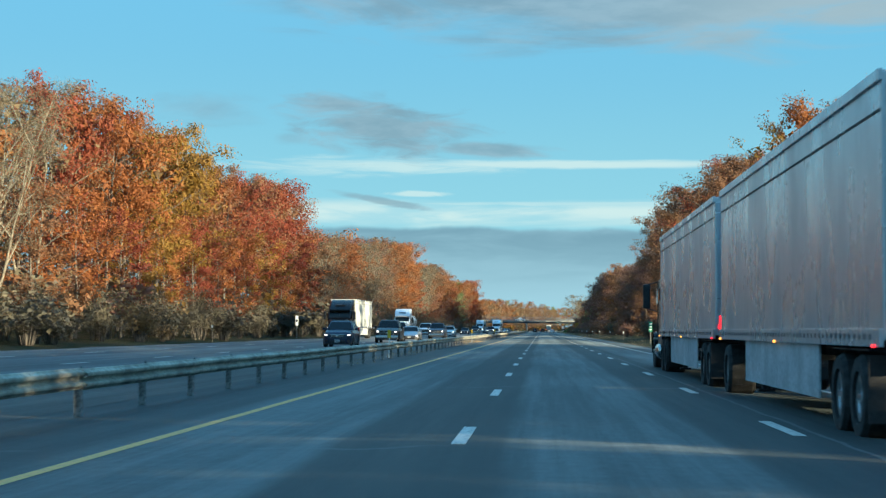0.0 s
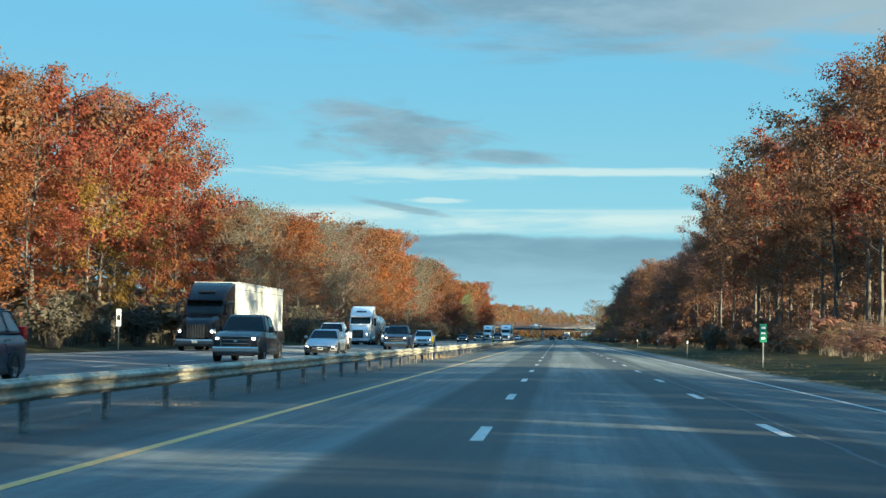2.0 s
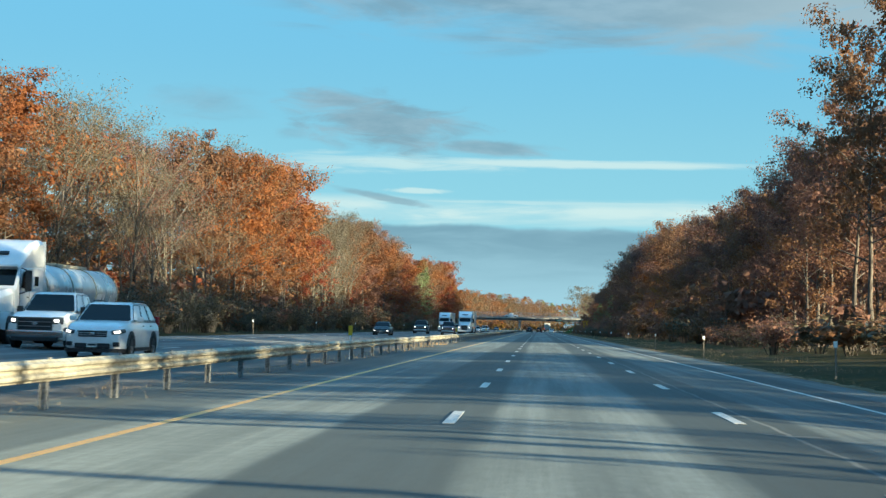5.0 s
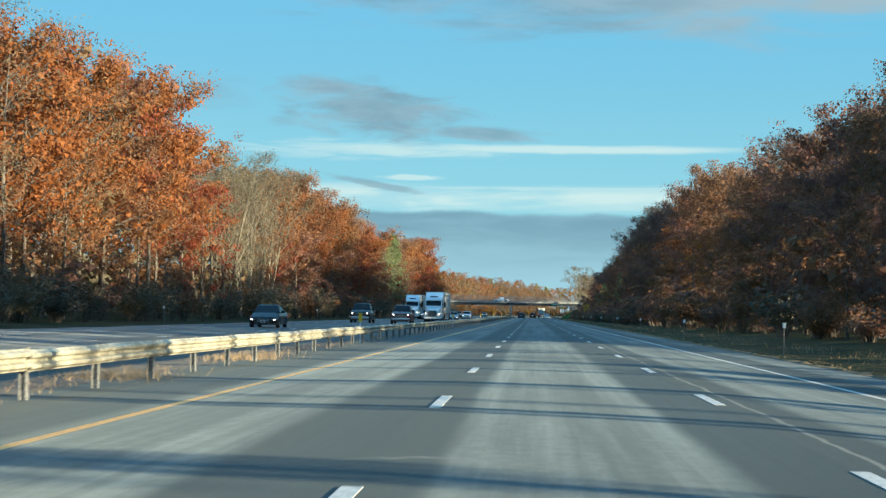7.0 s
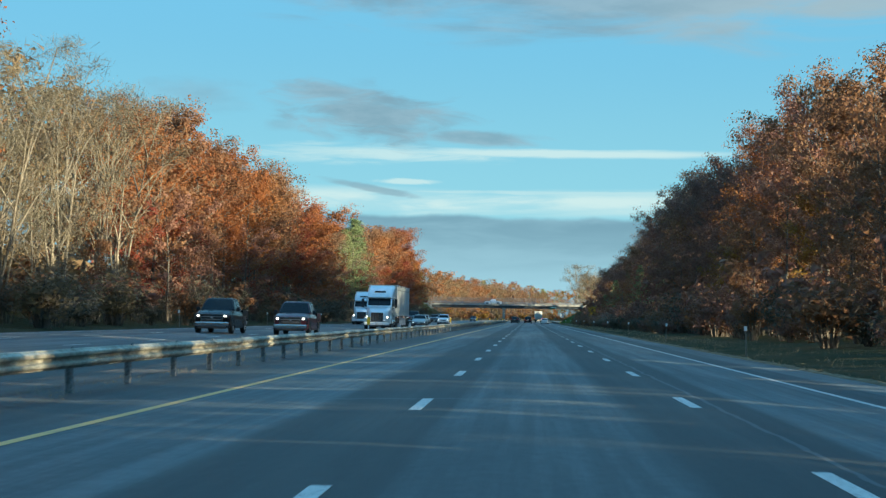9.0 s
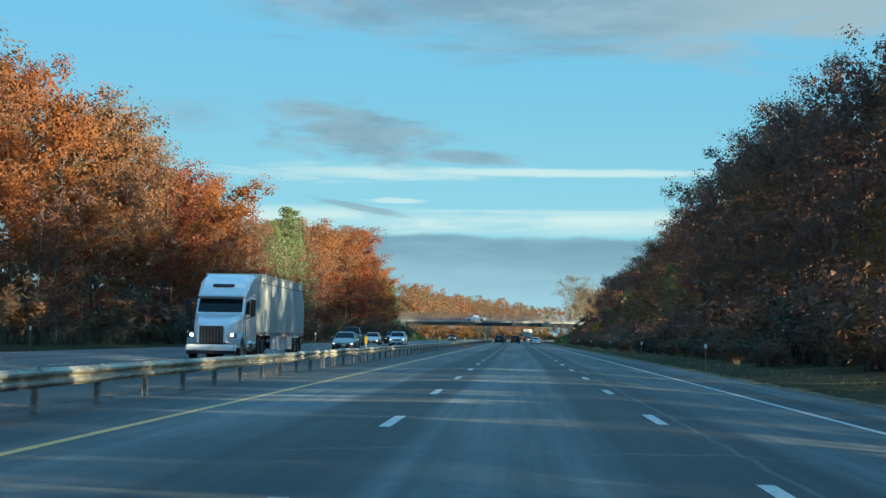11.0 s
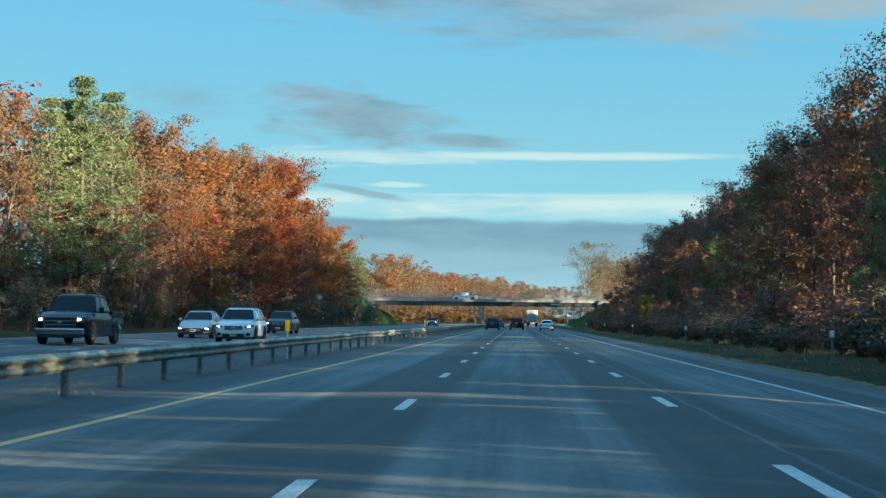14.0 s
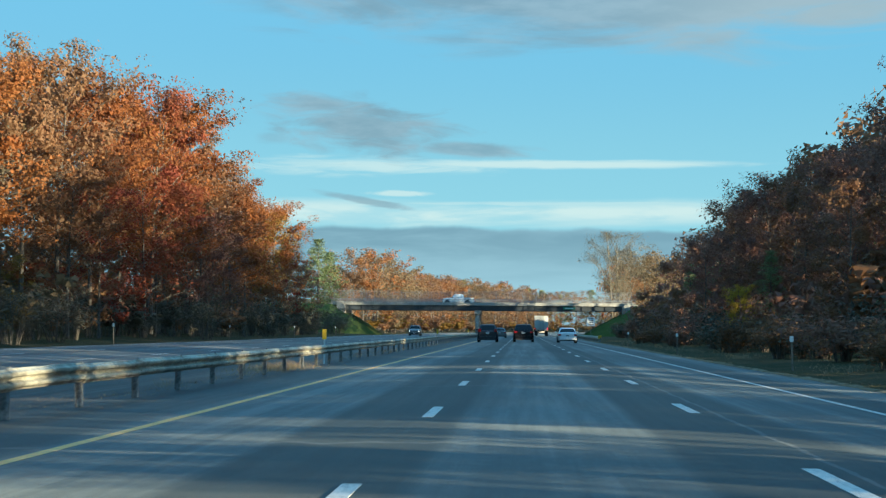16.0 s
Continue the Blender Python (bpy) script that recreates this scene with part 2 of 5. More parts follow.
def bark(name, a, c):
    m, n, b = material(name)
    p = n.add("ShaderNodeTexCoord").outputs["Object"]
    x, y, z = n.xyz(p)
    g = n.noise(n.vec(n.math("MULTIPLY", x, 9.0), n.math("MULTIPLY", y, 9.0), n.math("MULTIPLY", z, 1.6)), 1.0, 5.0)
    n.put(b.inputs["Base Color"], n.mix(n.ramp(g, 0.35, 0.65), (*a, 1), (*c, 1)))
    b.inputs["Roughness"].default_value = 0.9
    bump(n, b, g, 0.7, 0.05)
    return m


M_ROAD = asphalt("asphalt", (0.106, 0.124, 0.124), [(-0.42, 0.95, 1.0), (3.6, 1.0, 1.0), (-5.25, 1.5, 0.9), (7.75, 0.55, 0.8)], [(3.98, 0.05)])
M_ROAD_OPP = asphalt("asphalt_far_side", (0.125, 0.135, 0.135), [(-13.6, 0.7, 0.5), (-17.4, 0.7, 0.5)])
M_WHITE_LINE = road_paint("white_road_paint", (0.60, 0.57, 0.51), 0.27)
M_YELLOW_LINE = road_paint("yellow_road_paint", (0.82, 0.40, 0.10), 0.24)
M_GROUND = grass_ground("grass_and_leaf_litter")
M_GALV = plain("galvanised_steel", (0.43, 0.40, 0.31), 0.55, 0.2, 0.22, 0.9)
M_POST = plain("weathered_steel_post", (0.30, 0.30, 0.29), 0.6, 0.4, 0.25, 2.0)
M_BARK = bark("grey_bark", (0.045, 0.037, 0.032), (0.15, 0.125, 0.10))
M_PALE_BARK = bark("pale_bark", (0.085, 0.07, 0.052), (0.205, 0.175, 0.13))
LEAF = {
    "orange": leaf_material("orange_leaves", [(0.094, 0.031, 0.016), (0.193, 0.066, 0.025), (0.275, 0.094, 0.028), (0.275, 0.128, 0.047)]),
    "rust": leaf_material("rust_leaves", [(0.081, 0.044, 0.029), (0.159, 0.078, 0.042), (0.220, 0.108, 0.054), (0.228, 0.136, 0.076)]),
    "red": leaf_material("red_leaves", [(0.081, 0.022, 0.017), (0.170, 0.037, 0.024), (0.234, 0.056, 0.029), (0.246, 0.089, 0.038)]),
    "gold": leaf_material("golden_leaves", [(0.077, 0.051, 0.014), (0.174, 0.100, 0.022), (0.237, 0.136, 0.028), (0.210, 0.086, 0.022)]),
    "tan": leaf_material("tan_twigs_and_leaves", [(0.087, 0.065, 0.038), (0.139, 0.104, 0.057), (0.183, 0.135, 0.077), (0.183, 0.106, 0.053)]),
    "olive": leaf_material("olive_leaves", [(0.055, 0.055, 0.021), (0.110, 0.103, 0.034), (0.179, 0.145, 0.045), (0.220, 0.124, 0.042)]),
    "maroon": leaf_material("maroon_leaves", [(0.090, 0.048, 0.044), (0.164, 0.081, 0.064), (0.229, 0.113, 0.079), (0.261, 0.150, 0.096)]),
    "needle": leaf_material("pine_needles", [(0.050, 0.075, 0.037), (0.100, 0.140, 0.060), (0.163, 0.206, 0.088), (0.225, 0.250, 0.119)], 0.15),
    "twig": leaf_material("fine_grey_twigs", [(0.043, 0.036, 0.029), (0.075, 0.064, 0.046), (0.105, 0.091, 0.061), (0.112, 0.088, 0.054)], 0.1),
    "yellow": leaf_material("bright_yellow_leaves", [(0.275, 0.172, 0.014), (0.413, 0.275, 0.021), (0.468, 0.330, 0.042), (0.344, 0.172, 0.021)]),
}


# ---- mesh helpers ----
def part(name, bm, mat, parent=None, label="", smooth=False):
    """Links a bmesh as one mesh object, under a thing or a part."""
    me = bpy.data.meshes.new(name)
    bm.normal_update()
    bm.to_mesh(me)
    bm.free()
    if smooth:
        for p in me.polygons:
            p.use_smooth = True
        if smooth == "auto":
            me.set_sharp_from_angle(angle=radians(38))
    for m in (mat if isinstance(mat, (list, tuple)) else (mat,)):
        me.materials.append(m)
    ob = new(name, me)
    ob.parent = parent
    if label:
        ob["label"] = label
    return ob


def piece(name, me, parent, m):
    """One more object on a shared mesh."""
    ob = new(name, me)
    ob.parent = parent
    ob.matrix_basis = m
    return ob


def thing(name, label, category, group="", m=None):
    ob = new(name)
    ob.empty_display_size = 0.3
    if m is not None:
        ob.matrix_basis = m
    return tagged(ob, label, category, group)


def box(bm, c, s, bev=0.0, rot=None):
    r = bmesh.ops.create_cube(bm, size=1.0, matrix=Matrix.Translation(c) @ (rot or Matrix()) @ Matrix.Diagonal((*s, 1)))
    if bev:
        es = {e for v in r["verts"] for e in v.link_edges}
        bmesh.ops.bevel(bm, geom=list(es), offset=bev, segments=2, affect="EDGES", profile=0.7)


def tube(bm, pts, radii, n=8, caps=True):
    """A tube through points with a radius at each."""
    rings = []
    for i, p in enumerate(pts):
        p = Vector(p)
        d = (Vector(pts[min(i + 1, len(pts) - 1)]) - Vector(pts[max(i - 1, 0)])).normalized()
        a = d.cross(Vector((0.13, 0.9, 0.42))).normalized()
        b = d.cross(a)
        rings.append([bm.verts.new(p + (a * math.cos(k * math.tau / n) + b * math.sin(k * math.tau / n)) * radii[i]) for k in range(n)])
    for r0, r1 in zip(rings, rings[1:]):
        for k in range(n):
            bm.faces.new((r0[k], r0[(k + 1) % n], r1[(k + 1) % n], r1[k]))
    if caps:
        bm.faces.new(rings[0][::-1])
        bm.faces.new(rings[-1])


def loft(bm, rings, caps=True):
    """Skin between closed rings of equal length."""
    vs = [[bm.verts.new(p) for p in r] for r in rings]
    n = len(vs[0])
    for a, b in zip(vs, vs[1:]):
        for k in range(n):
            bm.faces.new((a[k], a[(k + 1) % n], b[(k + 1) % n], b[k]))
    if caps:
        bm.faces.new(vs[0][::-1])
        bm.faces.new(vs[-1])
    bmesh.ops.recalc_face_normals(bm, faces=bm.faces)


def strip(name, xs, zs, y0, y1, mat, step=40.0, thick=0.0):
    """A ribbon along the road with the given cross profile, following the road's far bend."""
    bm = bmesh.new()
    ys = [y0 + (y1 - y0) * i / max(1, math.ceil((y1 - y0) / step)) for i in range(max(1, math.ceil((y1 - y0) / step)) + 1)]
    rows = [[bm.verts.new((x + bend(y), y, z)) for x, z in zip(xs, zs)] for y in ys]
    for a, b in zip(rows, rows[1:]):
        for k in range(len(xs) - 1):
            bm.faces.new((a[k], a[k + 1], b[k + 1], b[k]))
    return part(name, bm, mat)


def bend(y):
    """The road leaves its straight line well beyond the overpass."""
    return 0.0 if y < 980 else (y - 980) ** 2 / 2600.0


def level(x):
    """Height of the ground across the road."""
    prof = [(-400, 14.0), (-90, 6.0), (-60, 2.2), (-34, 0.45), (-27, 0.12), (-24.4, 0.02), (-21.3, 0.10), (-17.6, 0.10), (-13.9, 0.0), (-9.6, -0.10), (-8.2, -0.20), (-6.6, -0.16), (-5.2, -0.13),
            (-3.5, -0.106), (0, 0), (3.66, 0), (7.1, -0.178), (9.7, -0.25), (10.4, -0.22), (14, -0.1), (20, 0.25), (40, 1.0), (90, 3.0), (400, 6.0)]
    for (a, za), (b, zb) in zip(prof, prof[1:]):
        if a <= x <= b:
            return za + (zb - za) * (x - a) / (b - a)
    return 0.0


# ---- ground and carriageways ----
def build_ground():
    """One sheet out to the horizon, a little under the paving."""
    random.seed(4)
    xs = [-2500, -900, -400, -150, -60, -45, -34, -30, -27, -25.5, -24.4, -21.3, -17.6, -13.9, -9.6, -8.9, -8.2, -7.4, -6.6, -5.9, -5.2, -3.5, 0, 3.66, 7.1, 9.5, 9.75, 10.1, 10.8, 12, 14, 17, 20, 28, 40, 150, 400, 900, 2500]
    ys = [-2500, -800, -200, -60] + [i * 4.0 for i in range(-10, 230)] + [930, 960, 1000, 1050, 1100, 1150, 1200, 1250, 1300, 1350, 1450, 1700, 2400, 4200]
    bm = bmesh.new()
    rows = []
    for y in ys:
        r = []
        for x in xs:
            paved = -24.3 < x < 9.6
            z = level(max(-400, min(400, x))) - (0.05 if paved else 0.006)
            if not paved and -60 < x < 60:
                z += random.uniform(-0.05, 0.06)
            r.append(bm.verts.new((x + (bend(y) if y < 1500 else bend(1500)), y, z)))
        rows.append(r)
    for a, b in zip(rows, rows[1:]):
        for k in range(len(xs) - 1):
            bm.faces.new((a[k], a[k + 1], b[k + 1], b[k]))
    tagged(part("ground", bm, M_GROUND, smooth=True), "rough grass with dry leaves beside the highway", "ground", kind="structure")


build_ground()
own_x = [-6.6, -5.2, -3.5, 0, 1.83, 3.66, 7.1, 9.6]
own_z = [-0.16, -0.13, -0.106, 0, 0.012, 0, -0.178, -0.245]
tagged(strip("road", own_x, own_z, -60, 1330, M_ROAD), "dark worn asphalt carriageway with three lanes and shoulders", "road", kind="structure")
opp_x = [-24.4, -21.3, -17.6, -13.9, -9.6]
opp_z = [0.02, 0.10, 0.10, 0.0, -0.10]
tagged(strip("road_opposite", opp_x, opp_z, -60, 1330, M_ROAD_OPP), "grey asphalt carriageway of the oncoming traffic", "road", kind="structure")


def solid_line(name, x, w, mat, label, up=0.004):
    z = lambda v: np.interp(v, own_x, own_z) if x > -7 else np.interp(v, opp_x, opp_z)
    tagged(strip(name, [x - w / 2, x + w / 2], [z(x - w / 2) + up, z(x + w / 2) + up], -60, 1330, mat), label, "road marking", kind="structure")


solid_line("road_line_1", -3.5, 0.155, M_YELLOW_LINE, "yellow edge line along the inner shoulder")
solid_line("road_line_2", 7.1, 0.15, M_WHITE_LINE, "white edge line along the outer shoulder")
solid_line("road_line_3", -21.3, 0.13, M_WHITE_LINE, "white edge line of the oncoming carriageway")
solid_line("road_line_4", -10.3, 0.13, M_YELLOW_LINE, "yellow edge line of the oncoming carriageway")


def dashes(name, x, y0, label, parent_label, z):
    holder = tagged(new(name), parent_label, "road marking", kind="structure")
    random.seed(int(abs(x) * 10))
    bm = bmesh.new()
    w, ln = 0.075, 2.9
    pts = [(-w, 0), (w, 0), (w, ln * 0.5), (w, ln), (-w, ln), (-w, ln * 0.5)]
    lo = [bm.verts.new((a, b, 0.0)) for a, b in pts]
    hi = [bm.verts.new((a * 0.97, b, 0.004)) for a, b in pts]
    bm.faces.new(hi)
    for k in range(6):
        bm.faces.new((lo[k], lo[(k + 1) % 6], hi[(k + 1) % 6], hi[k]))
    first = part("lane_dash", bm, M_WHITE_LINE, holder)
    me = first.data
    first.matrix_basis = pose(x, y0, z)
    y = y0 + 12.192
    while y < 1320:
        piece("lane_dash", me, holder, pose(x + bend(y) + random.uniform(-0.012, 0.012), y + random.uniform(-0.05, 0.05), z, 0, 0, random.uniform(-0.1, 0.1)))
        y += 12.192


dashes("lane_line", 0.0, 16.60 - 24.384, "", "broken white lane line on the asphalt", 0.002)
dashes("lane_line", 3.66, 16.60 + 1.85 - 24.384, "", "broken white lane line on the asphalt", 0.002)
dashes("lane_line", -13.9, 1.4, "", "broken white lane line on the asphalt", 0.003)
dashes("lane_line", -17.6, 5.2, "", "broken white lane line on the asphalt", 0.103)


# ---- trees ----
LEFT_TOPS = [(60, 17), (97, 17), (115, 19), (143, 20), (164, 18.6), (192, 19.6), (222, 19.6), (229, 16.5), (236, 14), (250, 16.6), (290, 17.4), (318, 17.6), (340, 20), (365, 21.3), (398, 22.5), (412, 20.5), (422, 17),
             (441, 19), (465, 20.6), (510, 20.0), (540, 19.6), (556, 18.3), (575, 18.2), (603, 15.5), (639, 18.4), (692, 20.6), (733, 23), (746, 22.8), (770, 18), (800, 18.3), (818, 15), (840, 13), (1400, 18)]
# heights before y 97 are out of view, chosen for the shade they cast
RIGHT_TOPS = [(-90, 12), (40, 12), (84, 13), (97, 16.5), (122, 19), (155, 18.7), (176, 21), (223, 20.6), (236, 21.5), (275, 22), (291, 18), (313, 16.5), (332, 15), (356, 15.8), (380, 17.5), (396, 16.2), (428, 17), (445, 19), (485, 18.6),
              (533, 18.9), (559, 18.6), (580, 17.9), (609, 17.6), (629, 15.8), (670, 14.2), (707, 14.5), (749, 15), (795, 14.5), (814, 12.7), (840, 12), (1400, 16)]


def top_of(tops, y):
    for (a, za), (b, zb) in zip(tops, tops[1:]):
        if a <= y <= b:
            return za + (zb - za) * (y - a) / (b - a)
    return tops[0][1]


def leaf_mesh(name, centres, spread, count, size, rng, flat=0.0, slim=1.0, core=0):
    """Many small leaf sprays scattered round the twig ends; core: as many broad ones deeper in the crown."""
    c = np.asarray(centres)
    w = rng.exponential(1.0, len(c)) + 0.12
    home = c[rng.choice(len(c), count, p=w / w.sum())]
    p = home + np.clip(rng.normal(0, 1, (count, 3)), -1.35, 1.35) * np.array([spread, spread, spread * 0.75])
    out, far = p - home, p - c.mean(0)
    out = out / (np.linalg.norm(out, axis=1)[:, None] + 1e-6) * 1.1 + far / (np.linalg.norm(far, axis=1)[:, None] + 1e-6) * 0.7
    nrm = rng.normal(0, 1, (count, 3)) * (0.5 if slim > 0.5 else 0.8) + out * (slim > 0.5) + np.array([0, 0, flat])
    nrm /= np.linalg.norm(nrm, axis=1)[:, None]
    a = np.cross(nrm, rng.normal(0, 1, (count, 3)))
    a /= np.linalg.norm(a, axis=1)[:, None]
    b = np.cross(nrm, a)
    s = size * rng.uniform(0.55, 1.45, count)[:, None]
    if core:
        mid = c.mean(0)
        p[:core] = mid + (home[:core] - mid) * np.array([0.68, 0.68, 0.82]) + np.clip(rng.normal(0, 0.3, (core, 3)), -0.6, 0.6)
        s[:core] = rng.uniform(0.16, 0.27, (core, 1))
    tip = p + a * s
    l = p - a * s * rng.uniform(0.3, 0.8, count)[:, None] + b * s * slim * rng.uniform(0.4, 0.8, count)[:, None]
    r = p - a * s * rng.uniform(0.3, 0.8, count)[:, None] - b * s * slim * rng.uniform(0.4, 0.8, count)[:, None]
    v = np.stack([tip, l, r], 1).reshape(-1, 3)
    me = bpy.data.meshes.new(name)
    me.from_pydata(v.tolist(), [], np.arange(count * 3).reshape(-1, 3).tolist())
    return me


def skeleton_tree(rng, height, crown_r, base, limbs, twigs, lean=0.03, fork=0, twig_r=0.32, lift=0.0):
    """Trunk, limbs and twigs; returns the wood as a bmesh and the twig ends."""
    bm, ends = bmesh.new(), []
    r0 = 0.0095 * height + 0.02
    lx, ly = rng.normal(0, lean, 2)
    stems = [(0.0, 0.0, 1.0)] if fork == 0 else [(rng.normal(0, 0.10), rng.normal(0, 0.10), rng.uniform(0.85, 1.0)) for _ in range(fork)]
    for sx, sy, sh in stems:
        H = height * 0.93 * sh
        pts = []
        wx, wy = 0.0, 0.0
        for i in range(7):
            u = i / 6
            wx += rng.normal(0, 0.10) * (u > 0)
            wy += rng.normal(0, 0.10) * (u > 0)
            pts.append(Vector(((lx + sx) * H * u + wx, (ly + sy) * H * u + wy, H * u - (0.3 if i == 0 else 0))))
        rr = [r0 * (1.25 if i == 0 else 1 - 0.86 * i / 6) / (1 if fork == 0 else 1.4) for i in range(7)]
        tube(bm, pts, rr, 6, False)
        at = lambda u: pts[min(5, int(u * 6))].lerp(pts[min(5, int(u * 6)) + 1], u * 6 - min(5, int(u * 6)))
        ang = rng.uniform(0, 6.28)
        for k in range(limbs // len(stems)):
            u = base + (0.97 - base) * ((k + rng.uniform(0, 1)) / (limbs // len(stems)))
            ang += 2.4 + rng.normal(0, 0.35)
            v = (u - base) / (1 - base)
            reach = crown_r * (0.35 + 0.85 * math.sin(math.pi * min(1, 0.18 + 0.76 * v))) * rng.uniform(0.75, 1.2)
            rise = (0.35 + lift + 0.75 * v) * reach * rng.uniform(0.6, 1.2)
            s = at(u)
            d = Vector((math.cos(ang), math.sin(ang), 0))
            mid = s + d * reach * 0.5 + Vector((0, 0, rise * 0.6))
            end = s + d * reach + Vector((0, 0, rise))
            end.z = min(end.z, height)
            lr = r0 * (0.34 + lift * 0.12 - 0.2 * v)
            tube(bm, [s, mid, end], [lr, lr * 0.6, lr * 0.16], 4, False)
            ends += [mid.lerp(end, 0.35), mid.lerp(end, 0.7), end]
            for j in range(twigs):
                q = s.lerp(mid, rng.uniform(0.5, 1)) if rng.uniform() < 0.4 else mid.lerp(end, rng.uniform(0, 0.9))
                dd = Vector(rng.normal(0, 1, 3)) * 0.7 + d * 0.7 + Vector((0, 0, 0.55))
                e = q + dd.normalized() * reach * rng.uniform(0.22, 0.5)
                e.z = min(e.z, height)
                tube(bm, [q, e], [lr * twig_r, lr * twig_r * 0.25], 3, False)
                ends.append(e)
    return bm, ends


def make_tree(name, label, seed, leaf, bark_m, leaves, size, height=18.0, crown_r=4.2, base=0.3, limbs=18, twigs=3, spread=0.75, fork=0, group="roadside trees", slim=1.0, lift=0.0, core=0):
    rng = np.random.default_rng(seed)
    t = thing(name, label, "tree", group, pose(0, -4000, 0))
    bm, ends = skeleton_tree(rng, height, crown_r, base, limbs, twigs, fork=fork, twig_r=0.32, lift=lift)
    part("trunk", bm, bark_m, t, smooth=True)
    if leaves:
        me = leaf_mesh("crown", ends, spread, leaves, size, rng, 0.0, slim, core)
        me.materials.append(LEAF[leaf])
        ob = new("crown", me)
        ob.parent = t
        ob.material_slots[0].link = "OBJECT"
        ob.material_slots[0].material = LEAF[leaf]
    t["h"] = height
    return t


def make_pine(name, label, seed, height=19.0, leaves=8000, group="roadside trees"):
    """White pine: straight trunk, whorls of level boughs with tufts of needles."""
    rng = np.random.default_rng(seed)
    t = thing(name, label, "tree", group, pose(0, -4000, 0))
    bm, ends = bmesh.new(), []
    tube(bm, [(0, 0, -0.3), (0.1, 0, height * 0.5), (0, 0.1, height)], [0.26, 0.16, 0.02], 6, False)
    z = height * 0.22
    while z < height * 0.99:
        v = (z - height * 0.22) / (height * 0.78)
        reach = (3.9 * (1 - v) ** 0.8 + 0.35)
        a0 = rng.uniform(0, 6.28)
        for k in range(5):
            if rng.uniform() < 0.18:
                continue
            a = a0 + k * 1.257 + rng.normal(0, 0.2)
            rch = reach * rng.uniform(0.6, 1.15)
            d = Vector((math.cos(a), math.sin(a), 0))
            s, e = Vector((0, 0, z)), Vector((0, 0, z + rch * rng.uniform(0.0, 0.3))) + d * rch
            tube(bm, [s, e], [0.05 * (1 - v) + 0.015, 0.008], 3, False)
            for u in (0.35, 0.55, 0.72, 0.86, 1.0):
                ends.append(s.lerp(e, u) + Vector((0, 0, 0.12)))
        z += rng.uniform(0.65, 1.0)
    part("trunk", bm, M_BARK, t, smooth=True)
    me = leaf_mesh("crown", ends, 0.32, leaves, 0.22, rng, flat=0.8, slim=0.34)
    me.materials.append(LEAF["needle"])
    ob = new("crown", me)
    ob.parent = t
    t["h"] = height
    return t


def make_bush(seed, leaf, leaves=420, h=2.6, size=0.13, r_most=1.5, canes=22, twigs=2, slim=1.0):
    rng = np.random.default_rng(seed)
    t = thing("shrub", "leafless tangled shrub with a few dry leaves at the wood's edge", "shrub", "shrubs at the wood's edge", pose(0, -4000, 0))
    bm, ends = bmesh.new(), []
    for k in range(canes):
        a, r = rng.uniform(0, 6.28), rng.uniform(0.2, r_most)
        e = Vector((math.cos(a) * r, math.sin(a) * r, h * rng.uniform(0.45, 1.0)))
        m = Vector((e.x * 0.35, e.y * 0.35, e.z * 0.6))
        tube(bm, [(e.x * 0.15, e.y * 0.15, -0.15), m, e], [0.03, 0.02, 0.006], 3, False)
        ends += [m, m.lerp(e, 0.5), e]
        for j in range(twigs):
            q = m.lerp(e, rng.uniform(0, 0.8))
            e2 = q + Vector(rng.normal(0, 0.4, 3)) + Vector((0, 0, 0.25))
            tube(bm, [q, e2], [0.012, 0.004], 3, False)
            ends.append(e2)
    part("stem", bm, M_BARK, t)
    me = leaf_mesh("foliage", ends, 0.26, leaves, size, rng, 0.0, slim)
    me.materials.append(LEAF[leaf])
    ob = new("foliage", me)
    ob.parent = t
    ob.material_slots[0].link = "OBJECT"
    ob.material_slots[0].material = LEAF[leaf]
    t["h"] = h
    return t


KINDS = {
    "orange": "tall oak with dense orange autumn leaves", "rust": "tall oak with rust-brown autumn leaves", "red": "tall maple with red autumn leaves",
    "gold": "tall maple with golden yellow leaves", "tan": "half-bare tree with thin tan foliage", "olive": "tall tree with olive-yellow leaves", "maroon": "tall oak with dark maroon leaves", "yellow": "small tree with bright yellow leaves",
}
FULL = [make_tree(("oak_tree", "maple_tree")[i % 2], KINDS["orange"], 11 + i, "orange", M_BARK, 9600, 0.106, 18, (4.3, 3.8, 4.8, 4.0)[i], (0.24, 0.32, 0.2, 0.28)[i], 24, 5, 0.45, core=2100) for i in range(4)]
SMALL = [make_tree("young_oak_tree", KINDS["rust"], 16 + i, "rust", M_BARK, 3900, 0.165, 18, 4.4, 0.10, 20, 2, 0.5, core=800) for i in range(2)]
HIGH = [make_tree("oak_tree", KINDS["rust"], 21 + i, "rust", M_BARK, 9800, 0.104, 18, (4.4, 4.0)[i], 0.30, 20, 4, 0.48, core=1500) for i in range(2)]
THIN = [make_tree("birch_tree", KINDS["tan"], 31 + i, "tan", M_PALE_BARK, 3600, 0.10, 18, 3.6, 0.25, 18, 5, 0.8, fork=(0, 3)[i], lift=0.4) for i in range(2)]
DULL = [make_tree("half_bare_tree", "half-bare grey-brown tree with dark trunk and dry leaves", 36 + i, "tan", M_BARK, 6200, 0.11, 18, 4.2, 0.2, 22, 5, 0.6, fork=(0, 2)[i], slim=0.45, lift=0.5, core=500) for i in range(2)]
